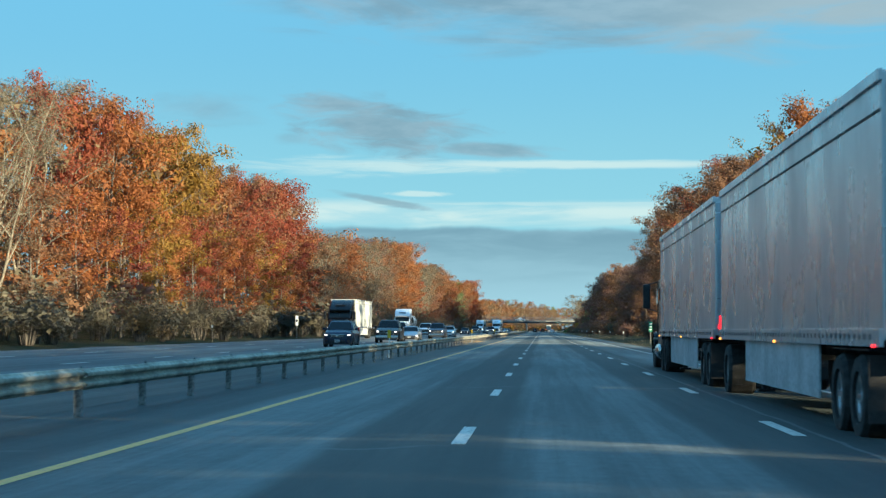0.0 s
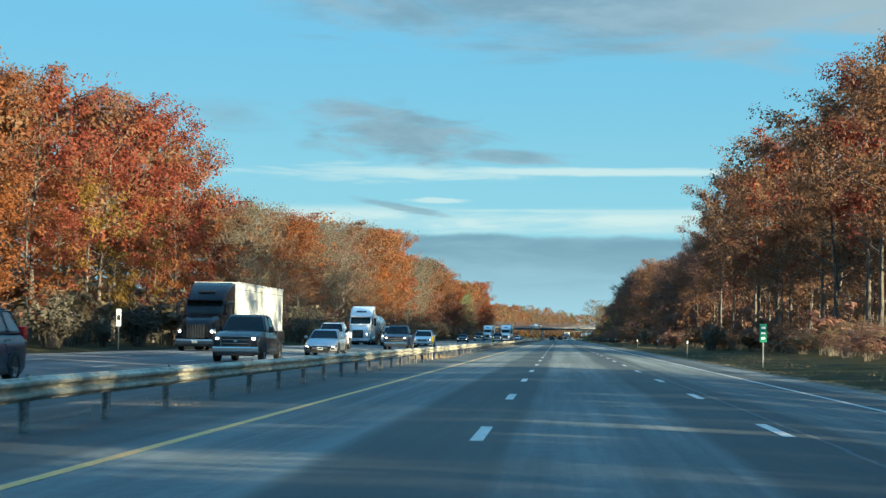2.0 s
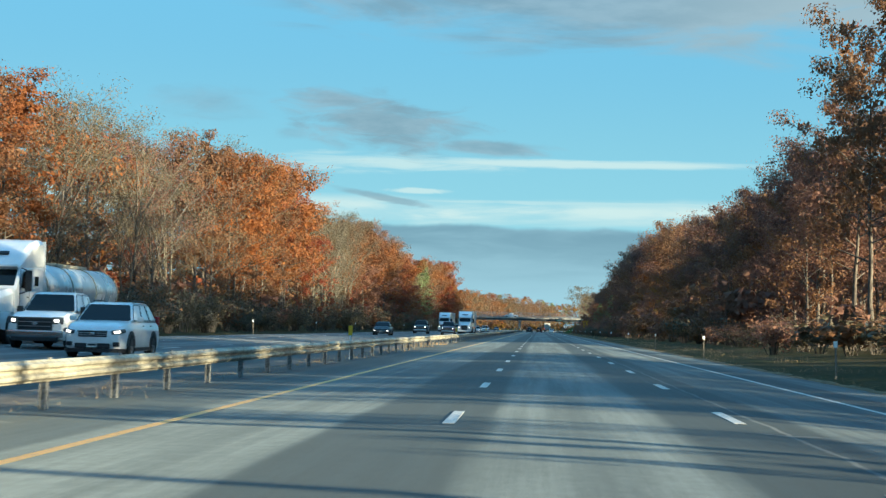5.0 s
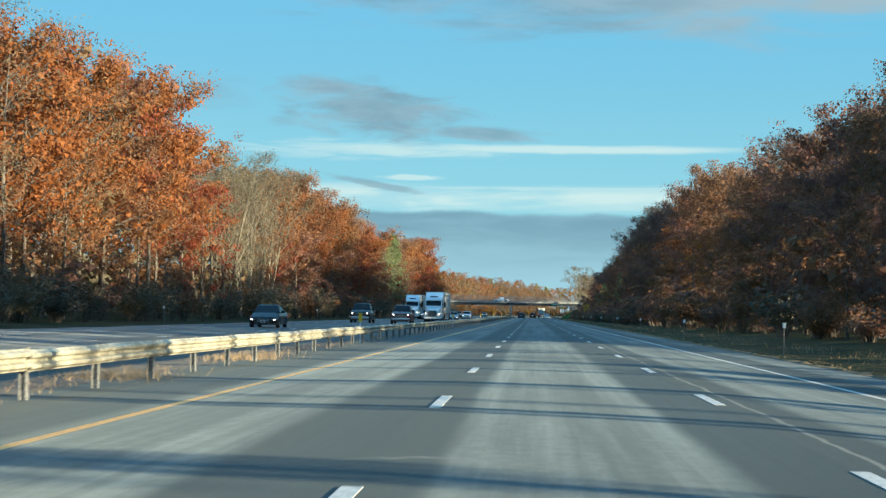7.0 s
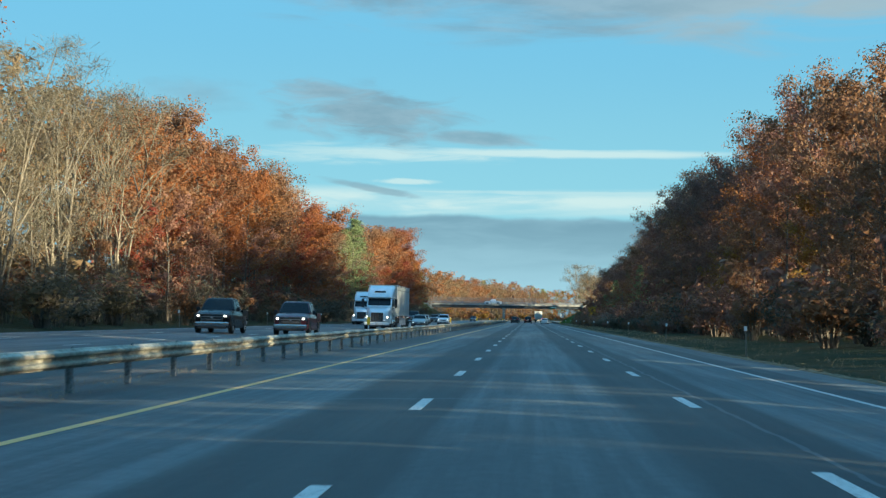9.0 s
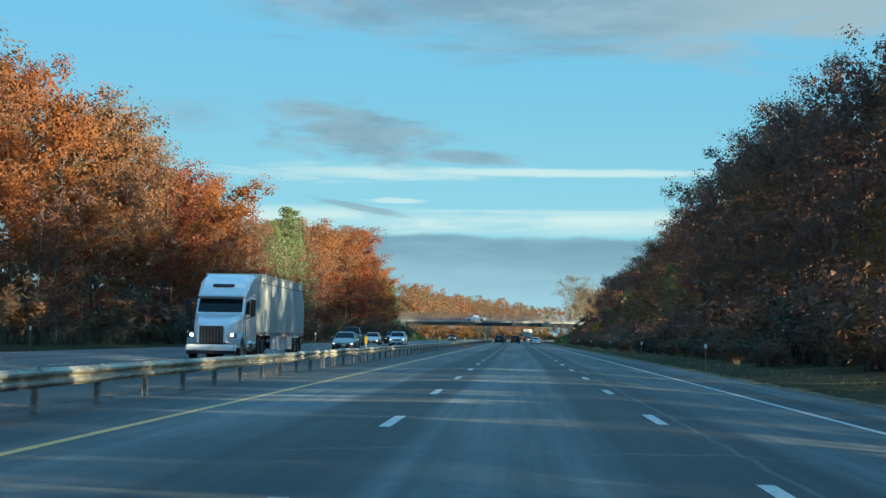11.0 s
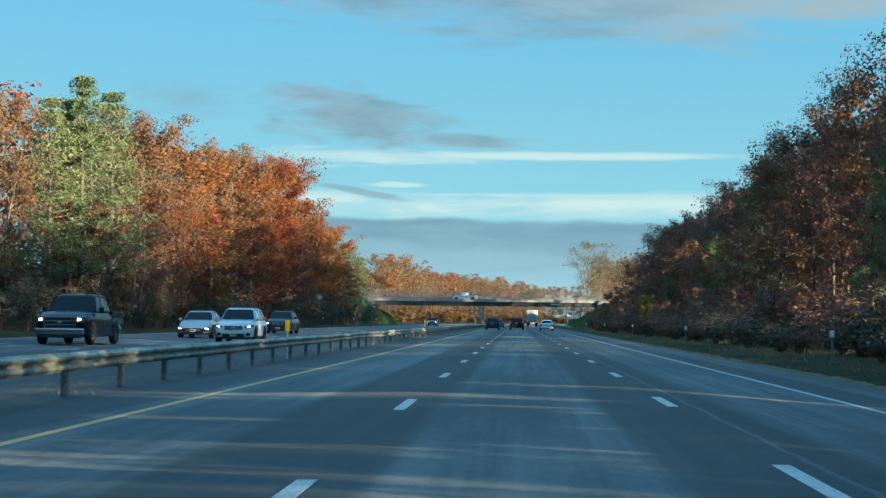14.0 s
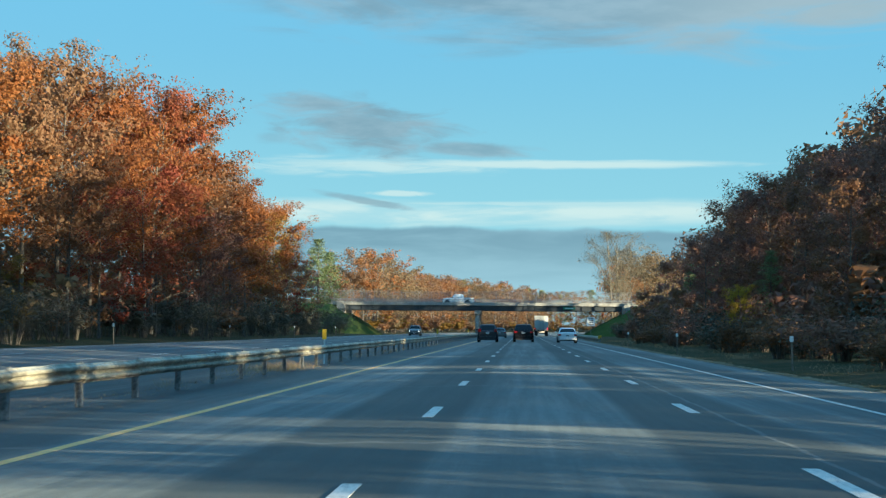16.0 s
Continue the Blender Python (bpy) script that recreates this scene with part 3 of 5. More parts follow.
BARE = [make_tree("bare_tree", "leafless tree with pale grey forked limbs and fine twigs", 41 + i, "twig", M_PALE_BARK, 3600, 0.5, 18, 3.6, 0.26, (18, 14)[i], 6, 0.55, fork=(3, 2)[i], slim=0.045, lift=1.1) for i in range(2)]
BACK = [make_tree("wood_tree", "", 51 + i, "rust", M_BARK, 960, 0.33, 18, 4.4, (0.06, 0.16)[i], 12, 0, 0.9) for i in range(2)]
FAR = [make_tree("wood_tree", "", 54 + i, "rust", M_BARK, 2400, 0.22, 18, 5.2, 0.06, 20, 2, 0.62, core=700) for i in range(2)]
BACK_HIGH = [make_tree("wood_tree", "", 56 + i, "rust", M_BARK, 1000, 0.33, 18, 4.6, 0.50, 12, 0, 0.9) for i in range(2)]
PINES = [make_pine("pine_tree", "tall white pine with grey-green needles", 61 + i) for i in range(2)]
BUSHES = [make_bush(71, "tan", 950, 2.6, 0.105), make_bush(72, "rust", 1000, 2.6, 0.105), make_bush(73, "olive", 950, 2.2, 0.105)]
SCRUB = [make_bush(76, "tan", 430, 4.4, 0.25, 2.0, 8, 0), make_bush(77, "rust", 440, 4.0, 0.25, 2.2, 8, 0)]
TWIGGY = [make_bush(81, "twig", 560, 4.2, 0.5, 2.0, 12, 1, 0.06), make_bush(82, "twig", 560, 3.8, 0.5, 2.2, 12, 1, 0.06)]


def plant(src, x, y, h, spin, leaf=None, wide=1.0):
    s = h / src["h"]
    ob = copy_thing(src, Matrix.Translation((x + bend(y), y, level(x) - 0.05)) @ Matrix.Rotation(spin, 4, "Z") @ Matrix.Diagonal((s * wide, s * wide, s, 1)))
    if leaf:
        for c in ob.children:
            if c.name.startswith(("crown", "foliage")):
                c.material_slots[0].material = LEAF[leaf]
        if leaf in KINDS and ob.name.startswith(("oak", "maple", "birch", "young_oak")):
            ob["label"] = KINDS[leaf]
    return ob


# what grows along each side: from, to, kinds of tree in front
LEFT_MIX = [(40, 110, ("bare", "tan", "bare", "twiggy")), (110, 136, ("red", "orange", "orange")), (136, 170, ("gold", "orange", "gold", "orange")), (170, 226, ("red", "rust", "red")), (226, 262, ("twiggy", "bare", "tan", "twiggy")),
            (262, 300, ("twiggy", "rust", "twiggy", "orange")), (300, 350, ("twiggy", "twiggy", "rust", "thin")), (350, 372, ("rust", "orange", "twiggy")), (372, 414, ("red", "rust", "red", "orange")), (416, 458, ("bare", "thin", "bare", "tan")),
            (458, 560, ("orange", "rust", "orange", "red", "rust")), (560, 600, ("rust", "orange", "orange")), (600, 622, ("rust", "orange", "tan")), (622, 652, ("pine", "pine", "tan", "pine")), (652, 690, ("rust", "orange", "tan", "rust")), (690, 770, ("orange", "rust", "orange", "red")),
            (770, 806, ("orange", "red", "gold")), (806, 830, ("pine", "tan")), (830, 872, ("tan", "thin"))]
RIGHT_MIX = [(30, 150, ("orange", "gold", "rust")), (150, 285, ("rust", "rust", "red", "rust")), (285, 345, ("maroon", "maroon", "rust")), (345, 420, ("rust", "maroon", "rust", "maroon")), (420, 475, ("rust", "orange", "gold", "maroon")),
             (475, 540, ("rust", "maroon", "maroon", "rust")), (540, 600, ("maroon", "pine", "maroon", "rust")), (600, 640, ("maroon", "pine", "rust")), (640, 700, ("maroon", "pine", "rust")), (700, 760, ("maroon", "rust", "maroon")), (760, 872, ("pine", "maroon", "maroon"))]


def kind_at(mix, y, rng):
    for a, b, ks in mix:
        if a <= y < b:
            return ks[rng.integers(len(ks))]
    return "rust"


def plant_kind(k, x, y, h, rng, wide, high=False, small=False):
    spin = rng.uniform(0, 6.28)
    if k == "pine":
        return plant(PINES[rng.integers(2)], x, y, h, spin, None, wide)
    if k == "bare":
        return plant(BARE[rng.integers(2)], x, y, h * 0.94, spin, None, wide)
    if k == "twiggy":
        return plant(DULL[rng.integers(2)], x, y, h, spin, ("tan", "maroon", "twig")[rng.integers(3)], wide * 1.1)
    if k in ("tan", "thin"):
        return plant(THIN[rng.integers(2)], x, y, h * 0.95, spin, "tan" if rng.uniform() < 0.6 else "twig", wide * 1.05)
    return plant(SMALL[rng.integers(2)] if small else HIGH[rng.integers(2)] if high else FULL[rng.integers(4)], x, y, h, spin, k, wide)


class Joined:
    """Trees and scrub that nobody could count, joined into one mesh with a material for each colour."""

    def __init__(self):
        self.v, self.f, self.m, self.n, self.mats, self.cache = [], [], [], 0, [], {}

    def slot(self, mat):
        if mat not in self.mats:
            self.mats.append(mat)
        return self.mats.index(mat)

    def add(self, src, x, y, h, spin, leaf, wide=1.0, sink=0.05):
        s = h / src["h"]
        c, d = math.cos(spin) * s * wide, math.sin(spin) * s * wide
        for o in src.children:
            if o.data.name not in self.cache:
                o.data.calc_loop_triangles()
                co = np.zeros(len(o.data.vertices) * 3)
                o.data.vertices.foreach_get("co", co)
                tri = np.zeros(len(o.data.loop_triangles) * 3, dtype=np.int64)
                o.data.loop_triangles.foreach_get("vertices", tri)
                self.cache[o.data.name] = (co.reshape(-1, 3), tri.reshape(-1, 3))
            co, tri = self.cache[o.data.name]
            w = np.stack([co[:, 0] * c - co[:, 1] * d + x + bend(y), co[:, 0] * d + co[:, 1] * c + y, co[:, 2] * s + level(x) - sink], 1)
            self.v.append(w)
            self.f.append(tri + self.n)
            leafy = o.name.startswith(("crown", "foliage"))
            mat = LEAF[leaf] if leafy and leaf else o.material_slots[0].material
            self.m.append(np.full(len(tri), self.slot(mat)))
            self.n += len(co)

    def finish(self, name, label, category):
        me = bpy.data.meshes.new(name)
        v, f = np.concatenate(self.v), np.concatenate(self.f)
        me.vertices.add(len(v))
        me.vertices.foreach_set("co", v.ravel())
        me.loops.add(len(f) * 3)
        me.loops.foreach_set("vertex_index", f.ravel().astype(np.int32))
        me.polygons.add(len(f))
        me.polygons.foreach_set("loop_start", np.arange(0, len(f) * 3, 3, dtype=np.int32))
        for m in self.mats:
            me.materials.append(m)
        me.polygons.foreach_set("material_index", np.concatenate(self.m).astype(np.int32))
        me.update()
        me.validate()
        return tagged(new(name, me), label, category, kind="stuff")


def woods():
    rng = np.random.default_rng(5)
    behind, scrub = Joined(), Joined()
    pick = lambda *ks: ks[rng.integers(len(ks))]
    # oncoming side
    y = 62.0
    while y < 826:
        h = top_of(LEFT_TOPS, y) * 0.955
        plant_kind(kind_at(LEFT_MIX, y, rng), -33.4 + rng.normal(0, 0.9), y, h * rng.uniform(0.9, 1.02), rng, rng.uniform(0.9, 1.15))
        if rng.uniform() < (0.8 if y < 225 else 0.42):
            plant_kind(pick("maroon", "red", "rust") if y > 440 else pick("orange", "rust", "red", "gold") if y < 225 else kind_at(LEFT_MIX, y + 3, rng), -30.6 + rng.normal(0, 0.7), y + 3, h * rng.uniform(0.45, 0.66), rng, rng.uniform(0.9, 1.2), small=True)
        y += rng.uniform(5.4, 7.6)
    for x0, step, k in ((-39.5, 7.5, 1.04), (-48, 14.0, 1.08)):
        y = 60.0
        while y < 846:
            behind.add(pick(*BACK), x0 + rng.normal(0, 1.2), y, top_of(LEFT_TOPS, y) * 0.96 * rng.uniform(0.84, 0.98) * k, rng.uniform(0, 6.28), "tan" if 408 < y < 464 or 226 < y < 255 else pick("rust", "orange", "tan", "tan", "red", "rust"), rng.uniform(1, 1.3))
            y += step * rng.uniform(0.8, 1.25)
    y = 60.0
    while y < 850:
        if y < 560 and rng.uniform() < 0.45:
            plant(pick(*BUSHES), -27.6 + rng.normal(0, 0.6), y, rng.uniform(1.4, 3.6), rng.uniform(0, 6.28), pick("tan", "rust", "twig", "twig", "tan"), rng.uniform(1, 1.7))
        if rng.uniform() < 0.9:
            scrub.add(pick(*TWIGGY), -28.6 + rng.normal(0, 1.0), y + 1, rng.uniform(2.0, 4.6), rng.uniform(0, 6.28), "twig", rng.uniform(1, 1.6))
        scrub.add(pick(*SCRUB), -30.8 + rng.normal(0, 1.2), y + 2, rng.uniform(2.2, 4.6), rng.uniform(0, 6.28), pick("tan", "rust", "twig", "maroon"), rng.uniform(1, 1.6))
        y += rng.uniform(3.6, 6.8)
    y = 56.0
    while y < 850:
        scrub.add(pick(*SCRUB), -43.0 + rng.normal(0, 1.5), y, rng.uniform(4.5, 7.0), rng.uniform(0, 6.28), pick("maroon", "rust", "twig"), rng.uniform(1.3, 1.8))
        y += rng.uniform(3.6, 5.2)
    # near side, between the road and the sun
    # everything before y 97 is unseen, added to shade the road and far trees
    y = -70.0
    while y < 822:
        h = top_of(RIGHT_TOPS, y) * 0.955
        open_wood = 114 < y < 300
        plant_kind(kind_at(RIGHT_MIX, y, rng), 22.6 + (4.0 if y > 740 else 0.0) + rng.normal(0, 0.9), y, h * rng.uniform(0.9, 1.02), rng, rng.uniform(0.9, 1.15), open_wood and (y > 255 or rng.uniform() < 0.45))
        if rng.uniform() < (0.0 if 95 < y < 168 else 0.3 if open_wood or 562 < y < 626 else 0.6):
            plant_kind("rust" if open_wood else kind_at(RIGHT_MIX, y + 3, rng), 19.4 + (4.5 if y > 740 else 0.0) + rng.normal(0, 0.7), y + 3, h * rng.uniform(0.42, 0.66), rng, rng.uniform(0.9, 1.2), small=True)
        y += rng.uniform(10.5, 14.5) if 100 < y < 168 else rng.uniform(7.0, 9.5) if open_wood else rng.uniform(5.2, 7.2)
    # mostly unseen rows added behind; heights and gaps set where sun and shade fall
    for x0, step, k, low in ((29, 7.0, 15.5, 9.0), (37, 8.0, 20.0, 11.5), (46, 9.0, 25.0, 13.0), (56, 9.0, 28.0, 14.5)):
        y = -80.0
        while y < 866:
            road_y = y + 0.555 * x0                    # where its shadow meets the road
            first, second = 133 < road_y < 205, 258 < road_y < 321
            leaky = 578 < road_y < 640
            sunny = 415 < y < 445                      # gap thinned into these rows to let the sun on to the trees in front
            skip = (0.5 if x0 < 40 else 0.8) if first else (0.3 if x0 < 40 else 0.55) if second else 0.5 if sunny else 0.22 if leaky else 0.0
            if rng.uniform() >= skip:
                h = low * 1.1 if 128 < road_y < 268 else k * (0.86 if 600 < road_y < 668 else 1.0) if road_y > 490 else low * (1.3 if road_y < 425 else 1.12) if road_y > 345 else min(k, 22.0) * 0.9
                if road_y < 133:
                    h = min(h, 11.5)
                h = min(h, 1.15 + (top_of(RIGHT_TOPS, y) - 1.15) * x0 / 22.6 * 0.9)
                behind.add(pick(*(BACK_HIGH if first or second else BACK)), x0 + rng.normal(0, 1.2), y, h * rng.uniform(0.88, 1.04), rng.uniform(0, 6.28), pick("rust", "maroon", "maroon", "rust"), rng.uniform(1, 1.3))
            y += step * rng.uniform(0.8, 1.25) * (0.5 if road_y < 132 or 206 < road_y < 256 else 0.7 if 345 < road_y < 490 else 0.66 if x0 == 46 and y > 460 else 1.0)
    y = -50.0
    while y < 850:
        if not (112 < y < 318 and rng.uniform() < 0.85):
            if y > 200 and rng.uniform() < 0.6:
                plant(pick(*BUSHES), 16.4 + rng.normal(0, 0.6), y, rng.uniform(1.4, 3.6), rng.uniform(0, 6.28), pick("maroon", "rust", "maroon", "twig"), rng.uniform(1, 1.5))
            scrub.add(pick(*SCRUB), 20.5 + rng.normal(0, 1.0), y + 2, rng.uniform(2.0, 3.0) if 562 < y < 626 else rng.uniform(3.6, 6.8) if y > 318 or y < 112 else rng.uniform(2.5, 5.0), rng.uniform(0, 6.28), pick("maroon", "rust", "maroon"), rng.uniform(1, 1.3))
        if y >= 318:
            scrub.add(pick(*BUSHES, *TWIGGY), 17.8 + rng.normal(0, 0.7), y, rng.uniform(1.2, 2.3), rng.uniform(0, 6.28), pick("maroon", "rust", "twig"), rng.uniform(1.5, 2.2))
        if 480 < y < 760:
            for dy in (0.0, 2.2):
                scrub.add(pick(*BUSHES), 14.9 + rng.normal(0, 0.8), y + dy, rng.uniform(0.9, 1.9), rng.uniform(0, 6.28), pick("maroon", "rust", "twig"), rng.uniform(1.3, 1.9))
        if 112 < y < 318:
            for dy in (0.0, 2.4):
                scrub.add(pick(*SCRUB, *TWIGGY), 19.2 + rng.normal(0, 1.2), y + dy, rng.uniform(1.5, 2.4), rng.uniform(0, 6.28), pick("maroon", "rust", "twig", "tan"), rng.uniform(1.9, 2.6))
        y += rng.uniform(3.4, 6.4)
    # beyond the overpass
    for x0 in (-33, -42, 30, 38):
        y = 918.0
        while y < 1340:
            behind.add(pick(*(FAR if x0 in (-33, 30) else BACK)), x0 + rng.normal(0, 1.5), y, rng.uniform(14.5, 18.0) * (1.0 if x0 in (-33, 30) else 0.9), rng.uniform(0, 6.28), pick("orange", "rust", "rust", "tan", "tan"), rng.uniform(1.1, 1.4))
            scrub.add(pick(*SCRUB), x0 * 0.86 + rng.normal(0, 1.2), y + 3, rng.uniform(2.5, 5.0), rng.uniform(0, 6.28), pick("tan", "gold", "rust"), 1.8)
            y += rng.uniform(9, 13)
    for row in range(3):
        x = -60.0
        while x < 110:
            y = 1365 + row * 16 + rng.normal(0, 5)
            pine = rng.uniform() < (0.75 if math.sin(x * 0.09 + 1.0) > 0.55 else 0.06)
            behind.add(pick(*PINES) if pine else pick(*FAR), x - bend(y), y, rng.uniform(17, 21) if pine else rng.uniform(14.5, 20), rng.uniform(0, 6.28), None if pine else pick("orange", "rust", "gold", "red"), rng.uniform(1.2, 1.6))
            scrub.add(pick(*SCRUB), x - bend(y), y - 12, rng.uniform(3, 6), rng.uniform(0, 6.28), pick("tan", "gold", "rust"), 2.2)
            x += rng.uniform(6, 10)
    for y, x, h in ((424, -31.0, 17), (437, -30.8, 18), (449, -31.4, 17), (236, -31, 12.5), (246, -31.5, 14), (286, -31, 15), (306, -30.8, 15.5)):
        plant(pick(*BARE), x, y, h, rng.uniform(0, 6.28), None, 0.9)
    # single trees with a look of their own
    plant(BARE[0], 19.0, 904, 19.5, 0.6, None, 1.1)
    plant(BARE[1], 21.5, 910, 17.5, 2.6, None, 1.1)
    plant(THIN[0], 22.5, 912, 11.0, 2.0, "orange", 1.1)
    plant(FULL[1], 15.6, 690, 4.2, 1.0, "yellow", 1.1)["label"] = KINDS["yellow"]
    plant(PINES[0], -31.0, 629, 18.5, 2.0, None, 1.15)
    plant(PINES[1], -31.6, 640, 19.0, 0.7, None, 1.15)
    plant(SMALL[0], -29.3, 676, 5.0, 1.0, "gold", 1.2)
    plant(PINES[0], -38.5, 900, 17.5, 0.4, None, 1.35)
    plant(PINES[1], -36.6, 905, 15.5, 2.4, None, 1.35)
    plant(BARE[0], 20.4, 907, 16.5, 4.0, None, 1.2)
    behind.finish("woodland", "dense autumn wood of oaks and maples behind the roadside trees, with mostly unseen rows added for shade", "woods")
    scrub.finish("undergrowth", "brown leafy undergrowth below the trees", "undergrowth")
    for b in FULL + SMALL + HIGH + THIN + DULL + BARE + BACK + FAR + BACK_HIGH + PINES + BUSHES + SCRUB + TWIGGY:
        for o in (*b.children_recursive, b):
            bpy.data.objects.remove(o)


woods()


# ---- guardrails, markers, signs ----
M_YELLOW_SIGN = plain("yellow_marker", (0.72, 0.42, 0.02), 0.45, 0, 0.08)
M_WHITE_SIGN = plain("white_sign", (0.78, 0.78, 0.76), 0.45, 0, 0.06)
M_GREEN_SIGN = plain("green_sign", (0.01, 0.22, 0.13), 0.4, 0, 0.08)
M_DARK_BAR = plain("sign_print", (0.03, 0.03, 0.035), 0.5)
M_WOOD_POST = plain("grey_wood_post", (0.24, 0.20, 0.16), 0.9, 0, 0.25, 6)
M_DRY_GRASS = leaf_material("dry_grass", [(0.20, 0.13, 0.07), (0.34, 0.23, 0.13), (0.44, 0.32, 0.18), (0.28, 0.17, 0.08)], 0.2)
M_LITTER = plain("dry_leaf_litter", (0.26, 0.185, 0.11), 0.95, 0, 0.3, 2.5, 0, 0.1)
M_GRAVEL = asphalt("dirty_gravel", (0.072, 0.066, 0.058))


def beam_mesh(length):
    """A W-beam panel with overlapping end, folded as the rolled steel is."""
    prof = [(0.0, 0.56), (0.018, 0.553), (0.028, 0.535), (0.083, 0.505), (0.088, 0.48), (0.083, 0.455), (0.02, 0.425), (0.012, 0.405), (0.02, 0.385), (0.083, 0.355), (0.088, 0.33), (0.083, 0.305), (0.028, 0.275), (0.018, 0.257), (0.0, 0.25)]
    back = [(x - 0.006, z) for x, z in reversed(prof)]
    bm = bmesh.new()
    loft(bm, [[(x + s, y, z) for x, z in prof + back] for y, s in ((-0.16, 0.010), (0.10, 0.010), (0.16, 0.0), (length * 0.5, -0.002), (length, 0.0))])
    return bm


def post_mesh():
    bm = bmesh.new()
    box(bm, (-0.06, 0, 0.05), (0.016, 0.10, 0.98))
    box(bm, (0.03, 0, 0.05), (0.016, 0.10, 0.98))
    box(bm, (-0.015, 0, 0.05), (0.076, 0.008, 0.98))
    box(bm, (0.046, 0, 0.42), (0.02, 0.12, 0.33), 0.004)
    return bm


def bolt_mesh():
    bm = bmesh.new()
    tube(bm, [(0, 0, 0), (0.012, 0, 0)], [0.022, 0.016], 6)
    return bm


def guardrail(x, y0, count, facing, z, label):
    g = thing("guardrail", label, "guardrail", "highway guardrails")
    random.seed(int(y0))
    p0 = part("rail_panel", beam_mesh(3.81), M_GALV, g, smooth=False)
    q0 = part("post", post_mesh(), M_POST, g)
    pm, qm = p0.data, q0.data
    for i in range(count):
        y = y0 + 3.81 * i
        m = pose(x + bend(y), y, z + random.uniform(-0.008, 0.008), random.uniform(-0.12, 0.12), random.uniform(-1.5, 1.5), random.uniform(-0.15, 0.15) + (0 if facing > 0 else 180))
        if facing < 0:
            m = m @ pose(0, -3.81, 0)
        if i == 0:
            p0.matrix_basis, q0.matrix_basis = m, pose(x + bend(y) - 0.05 * facing, y, z, 0, random.uniform(-1.5, 1.5), 0 if facing > 0 else 180)
        else:
            piece("rail_panel", pm, g, m)
            piece("post", qm, g, pose(x + bend(y) - 0.05 * facing, y + random.uniform(-0.04, 0.04), z, random.uniform(-1, 1), random.uniform(-2, 2), 0 if facing > 0 else 180))
    return g


guardrail(-5.75, 602.62 - 3.81 * 158, 236, 1, 0.0, "dented galvanised W-beam guardrail on steel posts along the median")
guardrail(9.95, 768.0, 60, -1, -0.09, "galvanised W-beam guardrail leading under the overpass")


def end_terminal():
    t = thing("rail_terminal", "striped end panel of the guardrail", "guardrail end", m=pose(9.95, 767.8, 0.1))
    bm = bmesh.new()
    box(bm, (0, 0, 0.3), (0.34, 0.05, 0.4), 0.015)
    part("end_panel", bm, M_YELLOW_SIGN, t)
    bm = bmesh.new()
    for k in (-1, 0, 1):
        box(bm, (0, -0.029, 0.3 + k * 0.12), (0.33, 0.004, 0.045), 0, Matrix.Rotation(0.5, 4, "Y"))
    part("stripe", bm, M_DARK_BAR, t)
    bm = bmesh.new()
    box(bm, (0, 0.05, -0.1), (0.1, 0.1, 0.6))
    part("post", bm, M_POST, t)


end_terminal()


def median_marker(y):
    """Yellow reflector panel on a post behind the rail."""
    t = thing("reflector_marker", "yellow reflector panel on a pale post behind the guardrail", "road marker", "yellow median markers", pose(-5.92, y, 0))
    bm = bmesh.new()
    box(bm, (0, 0, 0.92), (0.15, 0.012, 0.36), 0.005)
    part("panel", bm, M_YELLOW_SIGN, t)
    bm = bmesh.new()
    box(bm, (0, 0.02, 0.38), (0.05, 0.02, 1.15), 0.004)
    part("post", bm, M_WHITE_SIGN, t)


for y in (73.3, 161, 241, 320.7, 401, 481, 560.7, 640, 720, 800):
    median_marker(y)


def delineator(x, y, h=1.22):
    t = thing("delineator_post", "thin grey roadside post with a white reflector", "road marker", "roadside delineators", pose(x, y, level(x), random.uniform(-2, 2), random.uniform(-2.5, 2.5), random.uniform(-8, 8)))
    bm = bmesh.new()
    box(bm, (0, 0.01, h / 2 - 0.15), (0.06, 0.03, h + 0.25), 0.008)
    part("post", bm, M_WOOD_POST, t)
    bm = bmesh.new()
    box(bm, (0, -0.012, h - 0.1), (0.13, 0.012, 0.2), 0.004)
    part("reflector", bm, M_WHITE_SIGN, t, "white reflector plate")


random.seed(8)
for y in (197, 233, 275, 314.4, 355, 395, 435.6, 476, 516.4, 555.4, 597, 637.6, 680, 726):
    delineator(10.5, y)
for y in (122, 201, 241, 282, 322, 363, 402, 443, 483, 524, 563, 605, 643, 680, 720, 760, 800):
    delineator(-23.6, y, 1.3)


def mile_sign(name, x, y, w, h, top, mat, label, bars):
    t = thing(name, label, "road sign", m=pose(x, y, level(x)))
    bm = bmesh.new()
    box(bm, (0, 0.03, top / 2 - 0.2), (0.06, 0.04, top + 0.3), 0.006)
    part("post", bm, M_POST, t)
    bm = bmesh.new()
    box(bm, (0, 0, top - h / 2), (w, 0.012, h), 0.005)
    pan = part("panel", bm, mat, t)
    for k in range(bars):
        bm = bmesh.new()
        box(bm, (0, -0.008, top - h * (k + 0.75) / (bars + 0.5)), (w * 0.6, 0.004, h * 0.42 / (bars + 0.5)))
        part("print_bar", bm, M_WHITE_SIGN if mat is M_GREEN_SIGN else M_DARK_BAR, t)
    return t


